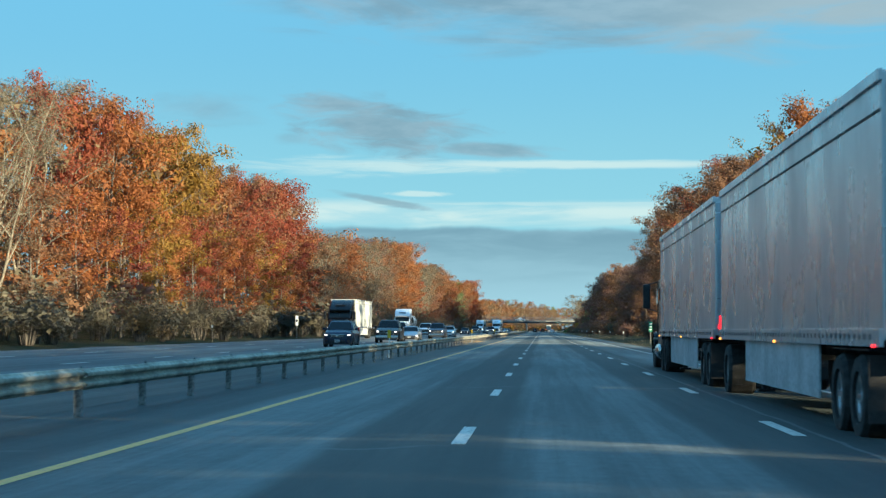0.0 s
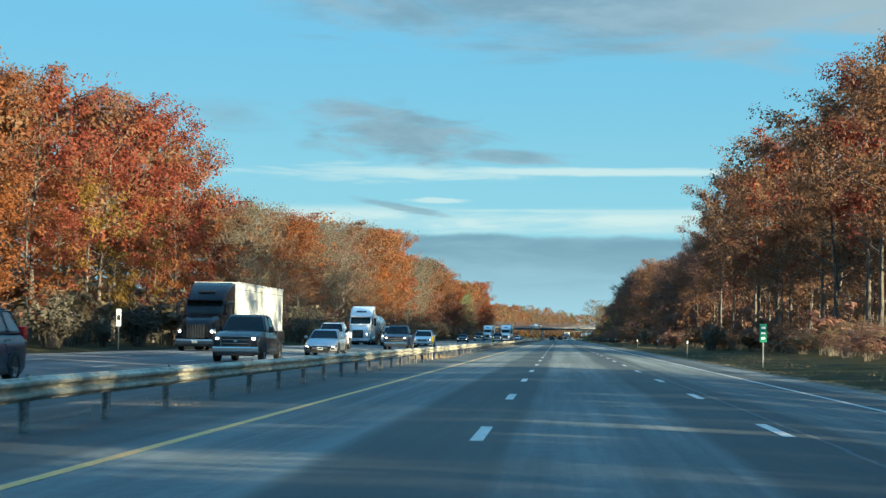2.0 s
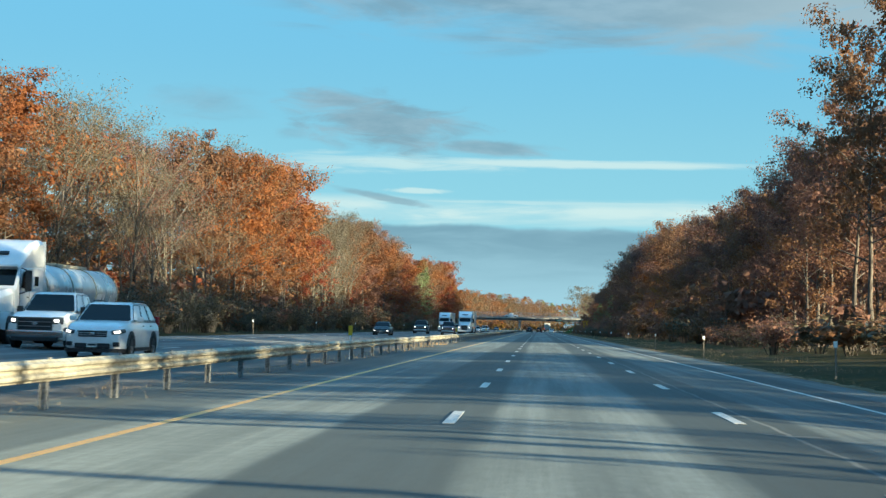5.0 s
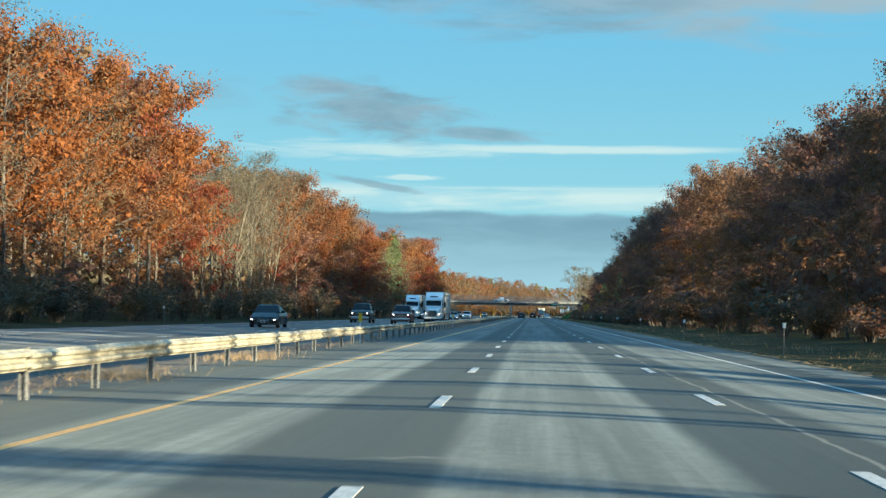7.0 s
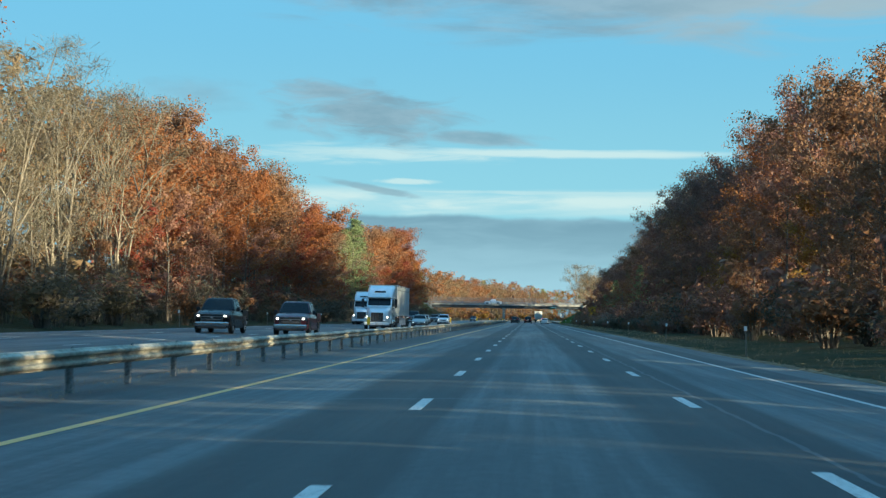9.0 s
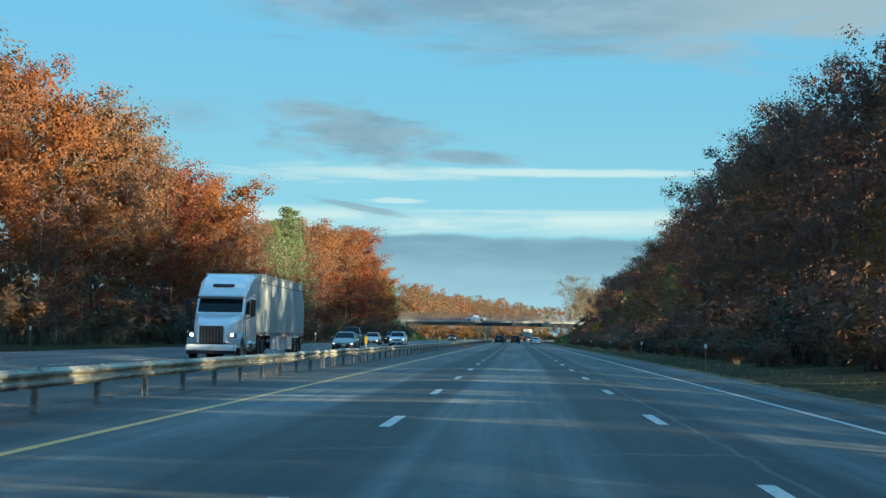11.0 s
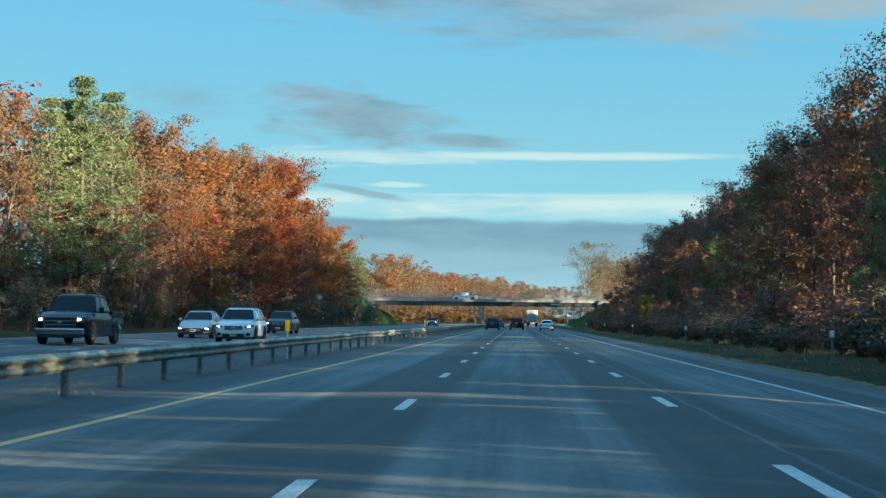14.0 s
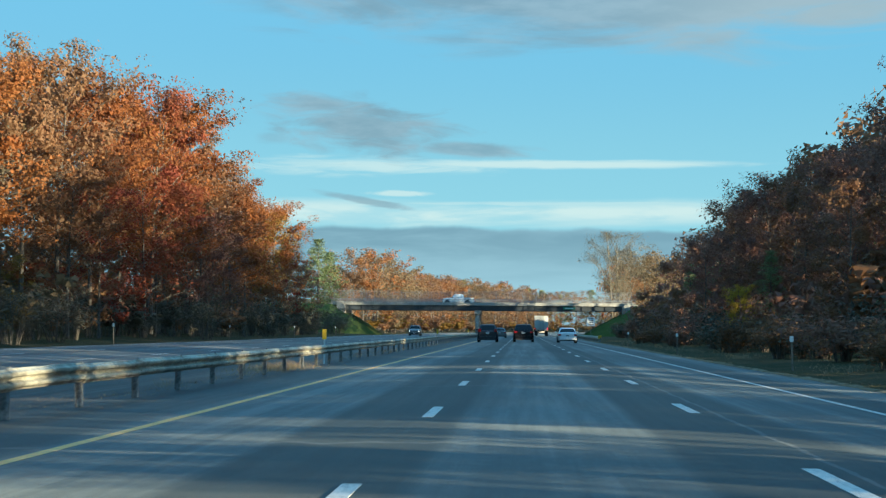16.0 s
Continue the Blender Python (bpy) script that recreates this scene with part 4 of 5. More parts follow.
mile_sign("mile_marker", 10.9, 153.7, 0.34, 0.9, 2.15, M_GREEN_SIGN, "narrow green mile sign with white print on a post", 3)
mile_sign("marker_sign", -22.9, 159.8, 0.28, 0.95, 2.3, M_WHITE_SIGN, "narrow white marker sign on a steel post", 1)
mile_sign("white_road_sign", 11.7, 834, 1.2, 1.35, 3.3, M_WHITE_SIGN, "white two-panel road sign on a post by the overpass", 4)


def gravel_strip():
    tagged(strip("median_strip", [-9.7, -8.2, -6.5], [-0.095, -0.19, -0.152], -60, 1330, M_GRAVEL), "dirty gravel median between the carriageways", "median", kind="structure")
    edge_rng = random.Random(3)
    bm = bmesh.new()
    rows = []
    for i in range(0, 1150):
        y = -40 + i * 0.75
        a, b = 9.50 + edge_rng.uniform(-0.06, 0.05), 10.0 + edge_rng.uniform(-0.22, 0.25)
        rows.append([bm.verts.new((a, y, level(a) + 0.008)), bm.verts.new(((a + b) / 2, y, level((a + b) / 2) + edge_rng.uniform(0.02, 0.07))), bm.verts.new((b, y, level(b) - 0.03))])
    for p, q in zip(rows, rows[1:]):
        for k in range(2):
            bm.faces.new((p[k], p[k + 1], q[k + 1], q[k]))
    tagged(part("verge_edge", bm, M_LITTER), "ridge of dry leaves and sand along the paving's edge", "verge", kind="structure")
    # dry grass: at the foot of the rail, and along the outer verge
    rng = np.random.default_rng(12)
    vs, fs = [], []

    def tuft(x, y, r, h, blades):
        for _ in range(blades):
            bx, by = x + rng.normal(0, r), y + rng.normal(0, r * 1.6)
            hh, a = h * rng.uniform(0.5, 1.2), rng.uniform(0, 6.28)
            lx, ly = rng.normal(0, 0.6, 2) * hh
            w = 0.005
            z = level(bx) - 0.02
            n = len(vs)
            vs.extend([(bx - w * math.cos(a), by - w * math.sin(a), z), (bx + w * math.cos(a), by + w * math.sin(a), z), (bx + lx, by + ly, z + hh)])
            fs.append((n, n + 1, n + 2))

    y = 60.0
    while y < 800:
        near = rng.uniform()
        tuft(-6.35 + rng.normal(0, 0.3), y, 0.28, (0.22 if near < 0.15 else 0.11), int(rng.uniform(20, 60)))
        y += rng.uniform(0.8, 3.4)
    y = 60.0
    while y < 780:
        tuft(10.0 + rng.normal(0, 0.22), y, 0.3, 0.10, int(rng.uniform(8, 26)))
        if rng.uniform() < 0.5:
            tuft(11.5 + abs(rng.normal(0, 1.6)), y, 0.5, 0.24, 26)
        y += rng.uniform(0.7, 1.7)
    for cx, cy in ((-6.5, 163), (-6.6, 166), (-6.4, 170), (-6.6, 283), (-6.5, 296), (-6.4, 630), (-6.5, 634)):
        tuft(cx, cy, 0.6, 0.3, 520)
    me = bpy.data.meshes.new("dry_grass")
    me.from_pydata(vs, [], fs)
    me.materials.append(M_DRY_GRASS)
    tagged(new("dry_grass", me), "tufts of dry straw-coloured grass along the shoulders", "grass", kind="stuff")


gravel_strip()

# ---- overpass ----
M_STEEL = plain("dark_blue_girder_paint", (0.035, 0.045, 0.055), 0.5, 0.0, 0.2, 0.6)
M_CONC = plain("weathered_concrete", (0.34, 0.33, 0.30), 0.9, 0, 0.2, 0.7)
M_FENCE = plain("fence_steel", (0.25, 0.26, 0.27), 0.5, 0.4)
M_LAWN = grass_ground("mown_grass", 0.85)


def overpass():
    Y0, Y1, XL, XR = 880.0, 890.5, -31.0, 19.2
    b = thing("overpass", "two-span steel girder highway overpass with fenced concrete deck", "bridge")
    for y in (Y0 + 0.35, Y0 + 3.5, Y0 + 7.0, Y1 - 0.35):
        bm = bmesh.new()
        box(bm, ((XL + XR) / 2, y, 5.0), (XR - XL, 0.02, 0.86))
        for z, w in ((4.58, 0.4), (5.42, 0.34)):
            box(bm, ((XL + XR) / 2, y, z), (XR - XL, w, 0.04))
        x = XL + 1.0
        while x < XR:
            box(bm, (x, y - 0.09, 5.0), (0.02, 0.16, 0.8))
            x += 2.1
        part("girder", bm, M_STEEL, b)
    bm = bmesh.new()
    box(bm, ((XL + XR) / 2, (Y0 + Y1) / 2, 5.58), (XR - XL + 6, Y1 - Y0, 0.26), 0.03)
    part("deck", bm, M_CONC, b)
    for y in (Y0 + 0.14, Y1 - 0.14):
        bm = bmesh.new()
        box(bm, ((XL + XR) / 2, y, 5.86), (XR - XL + 5, 0.26, 0.32), 0.02)
        part("curb", bm, M_CONC, b)
        for z in (6.25, 6.55):
            bm = bmesh.new()
            box(bm, ((XL + XR) / 2, y, z), (XR - XL + 5, 0.09, 0.10), 0.02)
            part("rail", bm, M_FENCE, b)
        x = XL - 2
        while x <= XR + 2.4:
            bm = bmesh.new()
            tube(bm, [(x, y, 5.9), (x, y, 8.05)], [0.035, 0.03], 6)
            part("fence_post", bm, M_FENCE, b)
            x += 2.45
        # chain-link netting as thin crossing wires
        bm = bmesh.new()
        x = XL - 2
        while x < XR + 2:
            for s in (-1, 1):
                a = Vector((x, y + 0.02 * s, 6.65 if s > 0 else 8.0))
                c = Vector((x + 1.35, y + 0.02 * s, 8.0 if s > 0 else 6.65))
                bm.faces.new([bm.verts.new(p) for p in (a, a + Vector((0.012, 0, 0)), c + Vector((0.012, 0, 0)), c)])
            x += 0.16
        box(bm, ((XL + XR) / 2, y, 8.02), (XR - XL + 4, 0.03, 0.03))
        part("fence_mesh", bm, M_FENCE, b)
    # pier in the median
    bm = bmesh.new()
    box(bm, (-6.9, (Y0 + Y1) / 2, 4.25), (1.1, Y1 - Y0 - 0.4, 0.62), 0.05)
    part("pier_cap", bm, M_CONC, b)
    for y in (Y0 + 1.0, (Y0 + Y1) / 2, Y1 - 1.0):
        bm = bmesh.new()
        tube(bm, [(-6.9, y, -0.5), (-6.9, y, 3.98)], [0.42, 0.42], 14)
        part("pier_column", bm, M_CONC, b, smooth=True)
    # abutments with wing walls
    for x, s in ((XL - 0.6, -1), (XR + 0.6, 1)):
        bm = bmesh.new()
        box(bm, (x, (Y0 + Y1) / 2, 2.6), (1.2, Y1 - Y0 + 0.6, 5.7), 0.05)
        part("abutment", bm, M_CONC, b)
        bm = bmesh.new()
        v = [bm.verts.new((x + s * dx, yy, zz)) for yy in (Y0 - 0.45, Y0 - 0.1) for dx, zz in ((-0.55, 0.6), (0.7, 0.6), (0.9, 6.1), (-0.25, 6.1))]
        for f in ((0, 1, 2, 3), (7, 6, 5, 4), (0, 4, 5, 1), (1, 5, 6, 2), (2, 6, 7, 3), (3, 7, 4, 0)):
            bm.faces.new([v[i] for i in f])
        bmesh.ops.recalc_face_normals(bm, faces=bm.faces)
        part("wing_wall", bm, M_CONC, b)
    bm = bmesh.new()
    box(bm, (9.7, Y0 - 0.12, 5.05), (2.2, 0.03, 0.42), 0.01)
    s = part("sign_panel", bm, M_GREEN_SIGN, b, "green name sign on the girder")
    bm = bmesh.new()
    box(bm, (9.7, Y0 - 0.14, 5.05), (1.6, 0.006, 0.14))
    part("print_bar", bm, M_WHITE_SIGN, s)
    # approach banks
    for nm, x0, x1, out in (("embankment_1", XL - 0.4, XL + 6.0, -1), ("embankment_2", XR + 0.4, XR - 7.0, 1)):
        bm = bmesh.new()
        rings = []
        for x, top in ((x1, 0.1), ((x0 * 0.45 + x1 * 0.55), 2.1), (x0, 4.2), (x0 + out * 2.0, 5.55), (x0 + out * 60, 5.4), (x0 + out * 180, 5.0)):
            g = level(max(-400, min(400, x))) - 0.3
            w = max(0.0, top - g) * 2.0
            rings.append([(x, Y0 - 1.5 - w, g), (x, Y0 - 1.5, top), (x, Y0 + 3, top + 0.02), (x, Y1 - 3, top + 0.02), (x, Y1 + 1.5, top), (x, Y1 + 1.5 + w, g)])
        loft(bm, rings)
        tagged(part(nm, bm, M_LAWN), "grass bank that carries the crossing road", "bank", kind="structure")


overpass()


# ---- vehicles ----
M_TYRE = plain("tyre_rubber", (0.018, 0.018, 0.018), 0.85, 0, 0.2, 8)
M_RIM = plain("alloy_rim", (0.42, 0.43, 0.44), 0.35, 0.8, 0.15, 8)
M_GLASS = plain("tinted_car_glass", (0.006, 0.011, 0.014), 0.03, 0, 0.05, 2, 0.0, 0.26)
M_TRIM = plain("black_plastic_trim", (0.02, 0.02, 0.022), 0.55, 0, 0.15, 6)
M_CHROME = plain("chrome", (0.6, 0.61, 0.62), 0.18, 1.0, 0.1, 8)
M_LENS = plain("headlamp_lens", (0.16, 0.17, 0.18), 0.08, 0.3, 0.15, 12, 0.6)
M_PLATE = plain("number_plate", (0.7, 0.7, 0.68), 0.5)
M_HEAD = glow("headlamp_on", (1.0, 0.93, 0.8), 2.0)
M_TAIL = plain("red_tail_lamp", (0.35, 0.01, 0.01), 0.25, 0, 0.1, 5, 0.5)
M_RED_LIT = glow("red_marker_lamp_on", (1.0, 0.02, 0.03), 0.8)
M_AMBER = glow("amber_marker_lamp_on", (1.0, 0.35, 0.05), 1.0)
PAINT = {
    "navy": plain("navy_car_paint", (0.016, 0.028, 0.06), 0.3, 0.1, 0.1, 2, 0.35, 0.25), "black": plain("black_car_paint", (0.006, 0.006, 0.008), 0.28, 0.0, 0.1, 2, 0.25, 0.15),
    "silver": plain("silver_car_paint", (0.42, 0.44, 0.46), 0.35, 0.6, 0.08, 2, 0.8), "white": plain("white_car_paint", (0.75, 0.75, 0.74), 0.35, 0, 0.05, 2, 0.8),
    "grey": plain("grey_car_paint", (0.12, 0.125, 0.13), 0.32, 0.3, 0.1, 2, 0.4), "maroon": plain("maroon_car_paint", (0.07, 0.012, 0.018), 0.3, 0.1, 0.1, 2, 0.4, 0.3), "dark": plain("dark_grey_car_paint", (0.025, 0.026, 0.03), 0.32, 0.1, 0.1, 2, 0.4, 0.3), "beige": plain("beige_car_paint", (0.36, 0.345, 0.30), 0.35, 0.4, 0.1, 2, 0.5),
}


def wheel_parts(parent, x, y, r, w, rim=M_RIM, name="wheel"):
    """Tyre with rounded shoulders, and its rim with a hub and bolts as a part of it."""
    s = 1 if x > 0 else -1
    bm = bmesh.new()
    n = 20
    ring = lambda px, rr: [(px, y + rr * math.cos(k * math.tau / n), r + rr * math.sin(k * math.tau / n)) for k in range(n)]
    loft(bm, [ring(x - s * w / 2, r * 0.6), ring(x - s * w / 2, r * 0.9), ring(x - s * w * 0.38, r), ring(x + s * w * 0.38, r), ring(x + s * w / 2, r * 0.9), ring(x + s * w / 2, r * 0.62), ring(x + s * w * 0.36, r * 0.6)])
    t = part(name, bm, M_TYRE, parent)
    bm = bmesh.new()
    loft(bm, [ring(x + s * w * 0.30, r * 0.60), ring(x + s * w * 0.42, r * 0.60), ring(x + s * w * 0.40, r * 0.5), ring(x + s * w * 0.28, r * 0.42), ring(x + s * w * 0.34, r * 0.2), ring(x + s * w * 0.42, r * 0.12)])
    for k in range(5):
        a = k * math.tau / 5
        box(bm, (x + s * w * 0.38, y + r * 0.36 * math.cos(a), r + r * 0.36 * math.sin(a)), (0.03, r * 0.13, r * 0.45), 0, Matrix.Rotation(a - math.pi / 2, 4, "X"))
    part("rim", bm, rim, t)


def pane(parent, name, quad, mat, inset=0.06, proud=0.008, label=""):
    """A pane set a little proud of the four-cornered face, with rounded-off corners."""
    q = [Vector(p) for p in quad]
    c = sum(q, Vector()) / 4
    nrm = (q[1] - q[0]).cross(q[3] - q[0]).normalized()
    pts = []
    for i in range(4):
        a = q[i] + (q[(i + 1) % 4] - q[i]).normalized() * inset + (q[(i - 1) % 4] - q[i]).normalized() * inset
        e, g = (q[(i - 1) % 4] - q[i]).normalized() * inset * 0.7, (q[(i + 1) % 4] - q[i]).normalized() * inset * 0.7
        pts += [a + e, a + g]
    bm = bmesh.new()
    lo = [bm.verts.new(p - nrm * 0.01) for p in pts]
    hi = [bm.verts.new(p + nrm * proud) for p in pts]
    bm.faces.new(hi)
    for k in range(8):
        bm.faces.new((lo[k], lo[(k + 1) % 8], hi[(k + 1) % 8], hi[k]))
    return part(name, bm, mat, parent, label)


CAR = {
    #          L     W     H     belt  hood0 hood1 cowl  roof0  roof1  rear   tail  wheel
    "sedan": (4.80, 1.84, 1.46, 0.94, 0.70, 0.95, 1.05, 0.38, -0.80, -1.62, 1.00, 0.33),
    "suv": (4.65, 1.88, 1.68, 1.10, 0.98, 1.10, 1.05, 0.38, -1.70, -2.12, 1.08, 0.37),
    "wagon": (4.80, 1.88, 1.64, 1.08, 0.94, 1.08, 1.05, 0.36, -1.75, -2.20, 1.05, 0.36),
    "pickup": (5.85, 2.02, 1.95, 1.26, 1.12, 1.27, 1.35, 0.70, -0.85, -1.05, 1.30, 0.41),
}


def car(kind, colour, label, x, y, heading=180, lights=True, cat="car"):
    """A passenger vehicle, its nose towards +y before it is turned."""
    L, W, H, belt, hf, hr, cowl, ra, rb, rear, tail, wr = CAR[kind]
    paint = PAINT[colour]
    z = level(x) + 0.004
    t = thing({"sedan": "sedan_car", "suv": "suv_car", "wagon": "suv_car", "pickup": "pickup_truck"}[kind], label, cat, "vehicles on the highway", pose(x, y, z, 0, 0, heading))
    h, c = W / 2, 0.2 if kind != "pickup" else 0.30
    front, back = L / 2, -L / 2
    ax_f, ax_r = front - 0.92, back + (0.95 if kind != "pickup" else 1.25)

    def ring(yy, w, zt, zb):
        half = [(0, zt + 0.03), (w * 0.6, zt + 0.02), (w * 0.88, zt - 0.02), (w * 0.97, zt - 0.14), (w, zb + (zt - zb) * 0.55), (w * 0.985, zb + 0.16), (w * 0.9, zb), (0, zb)]
        return [(a, yy, b) for a, b in half] + [(-a, yy, b) for a, b in reversed(half[1:-1])]

    bed = kind == "pickup"
    deck = tail if not bed else 0.82
    bm = bmesh.new()
    st = [(back, h * 0.86, tail - 0.10 if not bed else deck, c + 0.18), (back + 0.10, h * 0.95, tail if not bed else deck, c + 0.06), (back + 0.6, h * 0.985, tail if not bed else deck, c), (rear, h, belt if not bed else deck, c), (rear + 0.06, h, belt, c),
          (0, h, belt, c), (cowl, h, hr, c), ((cowl + front) / 2, h * 0.99, hr - 0.02 if bed else (hr * 0.6 + hf * 0.4), c), (front - 0.45, h * 0.97, hf + 0.03, c)] + ([(front - 0.08, h * 0.92, hf - 0.05, c + 0.04), (front, h * 0.86, hf - 0.12, c + 0.14)] if bed else [(front - 0.32, h * 0.945, hf, c), (front - 0.15, h * 0.87, hf - 0.06, c + 0.03), (front - 0.05, h * 0.76, hf - 0.15, c + 0.07), (front, h * 0.60, hf - 0.27, c + 0.15)])
    loft(bm, [ring(*s) for s in st])
    part("body", bm, paint, t, smooth="auto")
    # cabin
    w0, w1 = h * 0.94, h * 0.72
    lo = [(-w0, cowl, belt - 0.02), (w0, cowl, belt - 0.02), (w0, rear, belt - 0.02), (-w0, rear, belt - 0.02)]
    hi = [(-w1, ra, H - 0.04), (w1, ra, H - 0.04), (w1, rb, H - 0.04), (-w1, rb, H - 0.04)]
    cap = [(-w1 * 0.86, ra - 0.15, H), (w1 * 0.86, ra - 0.15, H), (w1 * 0.86, rb + 0.15, H), (-w1 * 0.86, rb + 0.15, H)]
    bm = bmesh.new()
    loft(bm, [lo, hi, cap])
    bmesh.ops.bevel(bm, geom=bm.edges[:], offset=0.10, segments=4, affect="EDGES", profile=0.5)
    part("cabin", bm, paint, t, smooth="auto")
    pane(t, "windscreen", (lo[1], lo[0], hi[0], hi[1]), M_GLASS, 0.07)
    pane(t, "rear_window", (lo[3], lo[2], hi[2], hi[3]), M_GLASS, 0.09)
    lerp = lambda a, b, u: tuple(Vector(a).lerp(Vector(b), u))
    cuts = (0.0, 0.44, 0.86) if kind in ("sedan", "pickup") else (0.0, 0.36, 0.68, 0.98)
    for s0, s1, h0, h1 in ((lo[1], lo[2], hi[1], hi[2]), (lo[3], lo[0], hi[3], hi[0])):
        for a, b in zip(cuts, cuts[1:]):
            if s0 == lo[1]:
                pane(t, "side_window", (lerp(s1, s0, 1 - a), lerp(h1, h0, 1 - a), lerp(h1, h0, 1 - b), lerp(s1, s0, 1 - b))[::-1], M_GLASS, 0.05)
            else:
                pane(t, "side_window", (lerp(s0, s1, 1 - b), lerp(s0, s1, 1 - a), lerp(h0, h1, 1 - a), lerp(h0, h1, 1 - b)), M_GLASS, 0.05)
    if bed:
        for sx in (-1, 1):
            bm = bmesh.new()
            box(bm, (sx * (h - 0.09), (back + rear) / 2, (deck + belt) / 2), (0.16, rear - back - 0.04, belt - deck + 0.06), 0.03)
            part("bed_side", bm, paint, t)
        bm = bmesh.new()
        box(bm, (0, back + 0.06, (deck + belt) / 2 - 0.02), (W * 0.86, 0.08, belt - deck + 0.1), 0.02)
        part("tailgate", bm, paint, t)
    # arches, sills, bumpers
    for yy in (ax_f, ax_r):
        for sx in (-1, 1):
            bm = bmesh.new()
            n = 12
            r1, r2 = wr * 1.22, wr * 1.0
            pts = [(yy + math.cos(math.pi * k / n) * r1, wr + math.sin(math.pi * k / n) * r1) for k in range(n + 1)]
            a = [bm.verts.new((sx * (h + 0.012), p, q)) for p, q in pts]
            b = [bm.verts.new((sx * (h - 0.2), p, q)) for p, q in pts]
            for k in range(n):
                bm.faces.new((a[k], a[k + 1], b[k + 1], b[k]))
            bm.faces.new(a)
            part("wheel_arch", bm, M_TRIM, t)
            wheel_parts(t, sx * (h - 0.095), yy, wr, 0.235)
    if bed:
        bm = bmesh.new()
        box(bm, (0, front - 0.01, c + 0.22), (W * 0.93, 0.2, 0.24), 0.06)
        part("front_bumper", bm, M_CHROME, t)
        bm = bmesh.new()
        box(bm, (0, front + 0.0, c + 0.04), (W * 0.78, 0.18, 0.14), 0.03)
        part("lower_grille", bm, M_TRIM, t)
    else:
        bm = bmesh.new()
        box(bm, (0, front - 0.01, c + 0.17), (W * 0.56, 0.07, 0.15), 0.03)
        part("lower_grille", bm, M_TRIM, t)
        bm = bmesh.new()
        loft(bm, [[(a * h * u, front - d, z) for a, u, d in ((-1, 0.97, 0.34), (-1, 0.80, 0.09), (-1, 0.5, -0.015), (1, 0.5, -0.015), (1, 0.80, 0.09), (1, 0.97, 0.34), (0, 0.0, 0.5))] for z in (c - 0.02, c + 0.09)])
        part("front_lip", bm, M_TRIM, t)
        for sx in (-1, 1):
            bm = bmesh.new()
            box(bm, (sx * h * 0.74, front - 0.05, c + 0.22), (0.2, 0.07, 0.13), 0.03, Matrix.Rotation(-sx * 0.45, 4, "Z"))
            part("fog_lamp_recess", bm, M_TRIM, t)
    bm = bmesh.new()
    box(bm, (0, back + 0.03, c + 0.24), (W * 0.84, 0.16, 0.26), 0.05)
    part("rear_bumper", bm, paint if not bed else M_CHROME, t)
    bm = bmesh.new()
    box(bm, (0, back + 0.02, c + 0.07), (W * 0.78, 0.18, 0.12), 0.03)
    part("rear_valance", bm, M_TRIM, t)
    # face
    gz, gh, gw = hf - (0.28 if bed else 0.27), (0.40 if bed else 0.17), (1.15 if bed else 0.86)
    bm = bmesh.new()
    box(bm, (0, front - (0.005 if bed else 0.02), gz), (gw, 0.07, gh), 0.03)
    g = part("grille", bm, M_TRIM, t)
    bm = bmesh.new()
    box(bm, (0, front + 0.004, gz + gh / 2 + 0.012), (gw + 0.06, 0.06, 0.03), 0.01)
    if bed:
        box(bm, (0, front + 0.004, gz - gh / 2 - 0.012), (gw + 0.06, 0.06, 0.03), 0.01)
        for dz in (-1, 1):
            box(bm, (dz * (gw / 2 + 0.015), front + 0.004, gz), (0.03, 0.06, gh), 0.01)
    part("surround", bm, M_CHROME, g)
    for k in range(2):
        bm = bmesh.new()
        box(bm, (0, front + 0.02 + (0.015 if bed else 0.0), gz + (k - 0.5) * gh * 0.36), (gw * 0.94, 0.02, 0.022), 0.004)
        part("grille_bar", bm, M_RIM, g)
    bm = bmesh.new()
    box(bm, (0, front + 0.035, gz + 0.01), (0.16, 0.02, 0.09), 0.03)
    part("emblem", bm, M_CHROME, g)
    for sx in (-1, 1):
        turn = Matrix.Rotation(-sx * (0.2 if bed else 0.62), 4, "Z") @ Matrix.Rotation(sx * (0.0 if bed else -0.14), 4, "Y")
        hx, hy, hz = sx * h * (0.76 if bed else 0.77), front - (0.07 if bed else 0.15), hf - (0.16 if bed else 0.19)
        bm = bmesh.new()
        box(bm, (hx, hy, hz), (0.36 if bed else 0.44, 0.15, 0.25 if bed else 0.125), 0.045, turn)
        hl = part("headlight", bm, M_LENS, t)
        if lights:
            bm = bmesh.new()
            box(bm, Vector((hx, hy, hz)) + turn @ Vector((-sx * 0.05, 0.07, 0.0)), (0.14 if bed else 0.19, 0.03, 0.09 if bed else 0.06), 0.012, turn)
            part("lamp", bm, M_HEAD, hl)
        bm = bmesh.new()
        tz = (belt - 0.16) if kind != "suv" else belt + 0.02
        box(bm, (sx * (h * 0.80), back + 0.05, tz), (0.28, 0.16, 0.17 if kind != "suv" else 0.3), 0.03, Matrix.Rotation(sx * 0.2, 4, "Z"))
        part("tail_light", bm, M_TAIL, t)
        bm = bmesh.new()
        box(bm, (sx * (h + 0.10), cowl - 0.28, belt + 0.07), (0.2, 0.13, 0.15 if not bed else 0.24), 0.04)
        part("wing_mirror", bm, paint if not bed else M_TRIM, t)
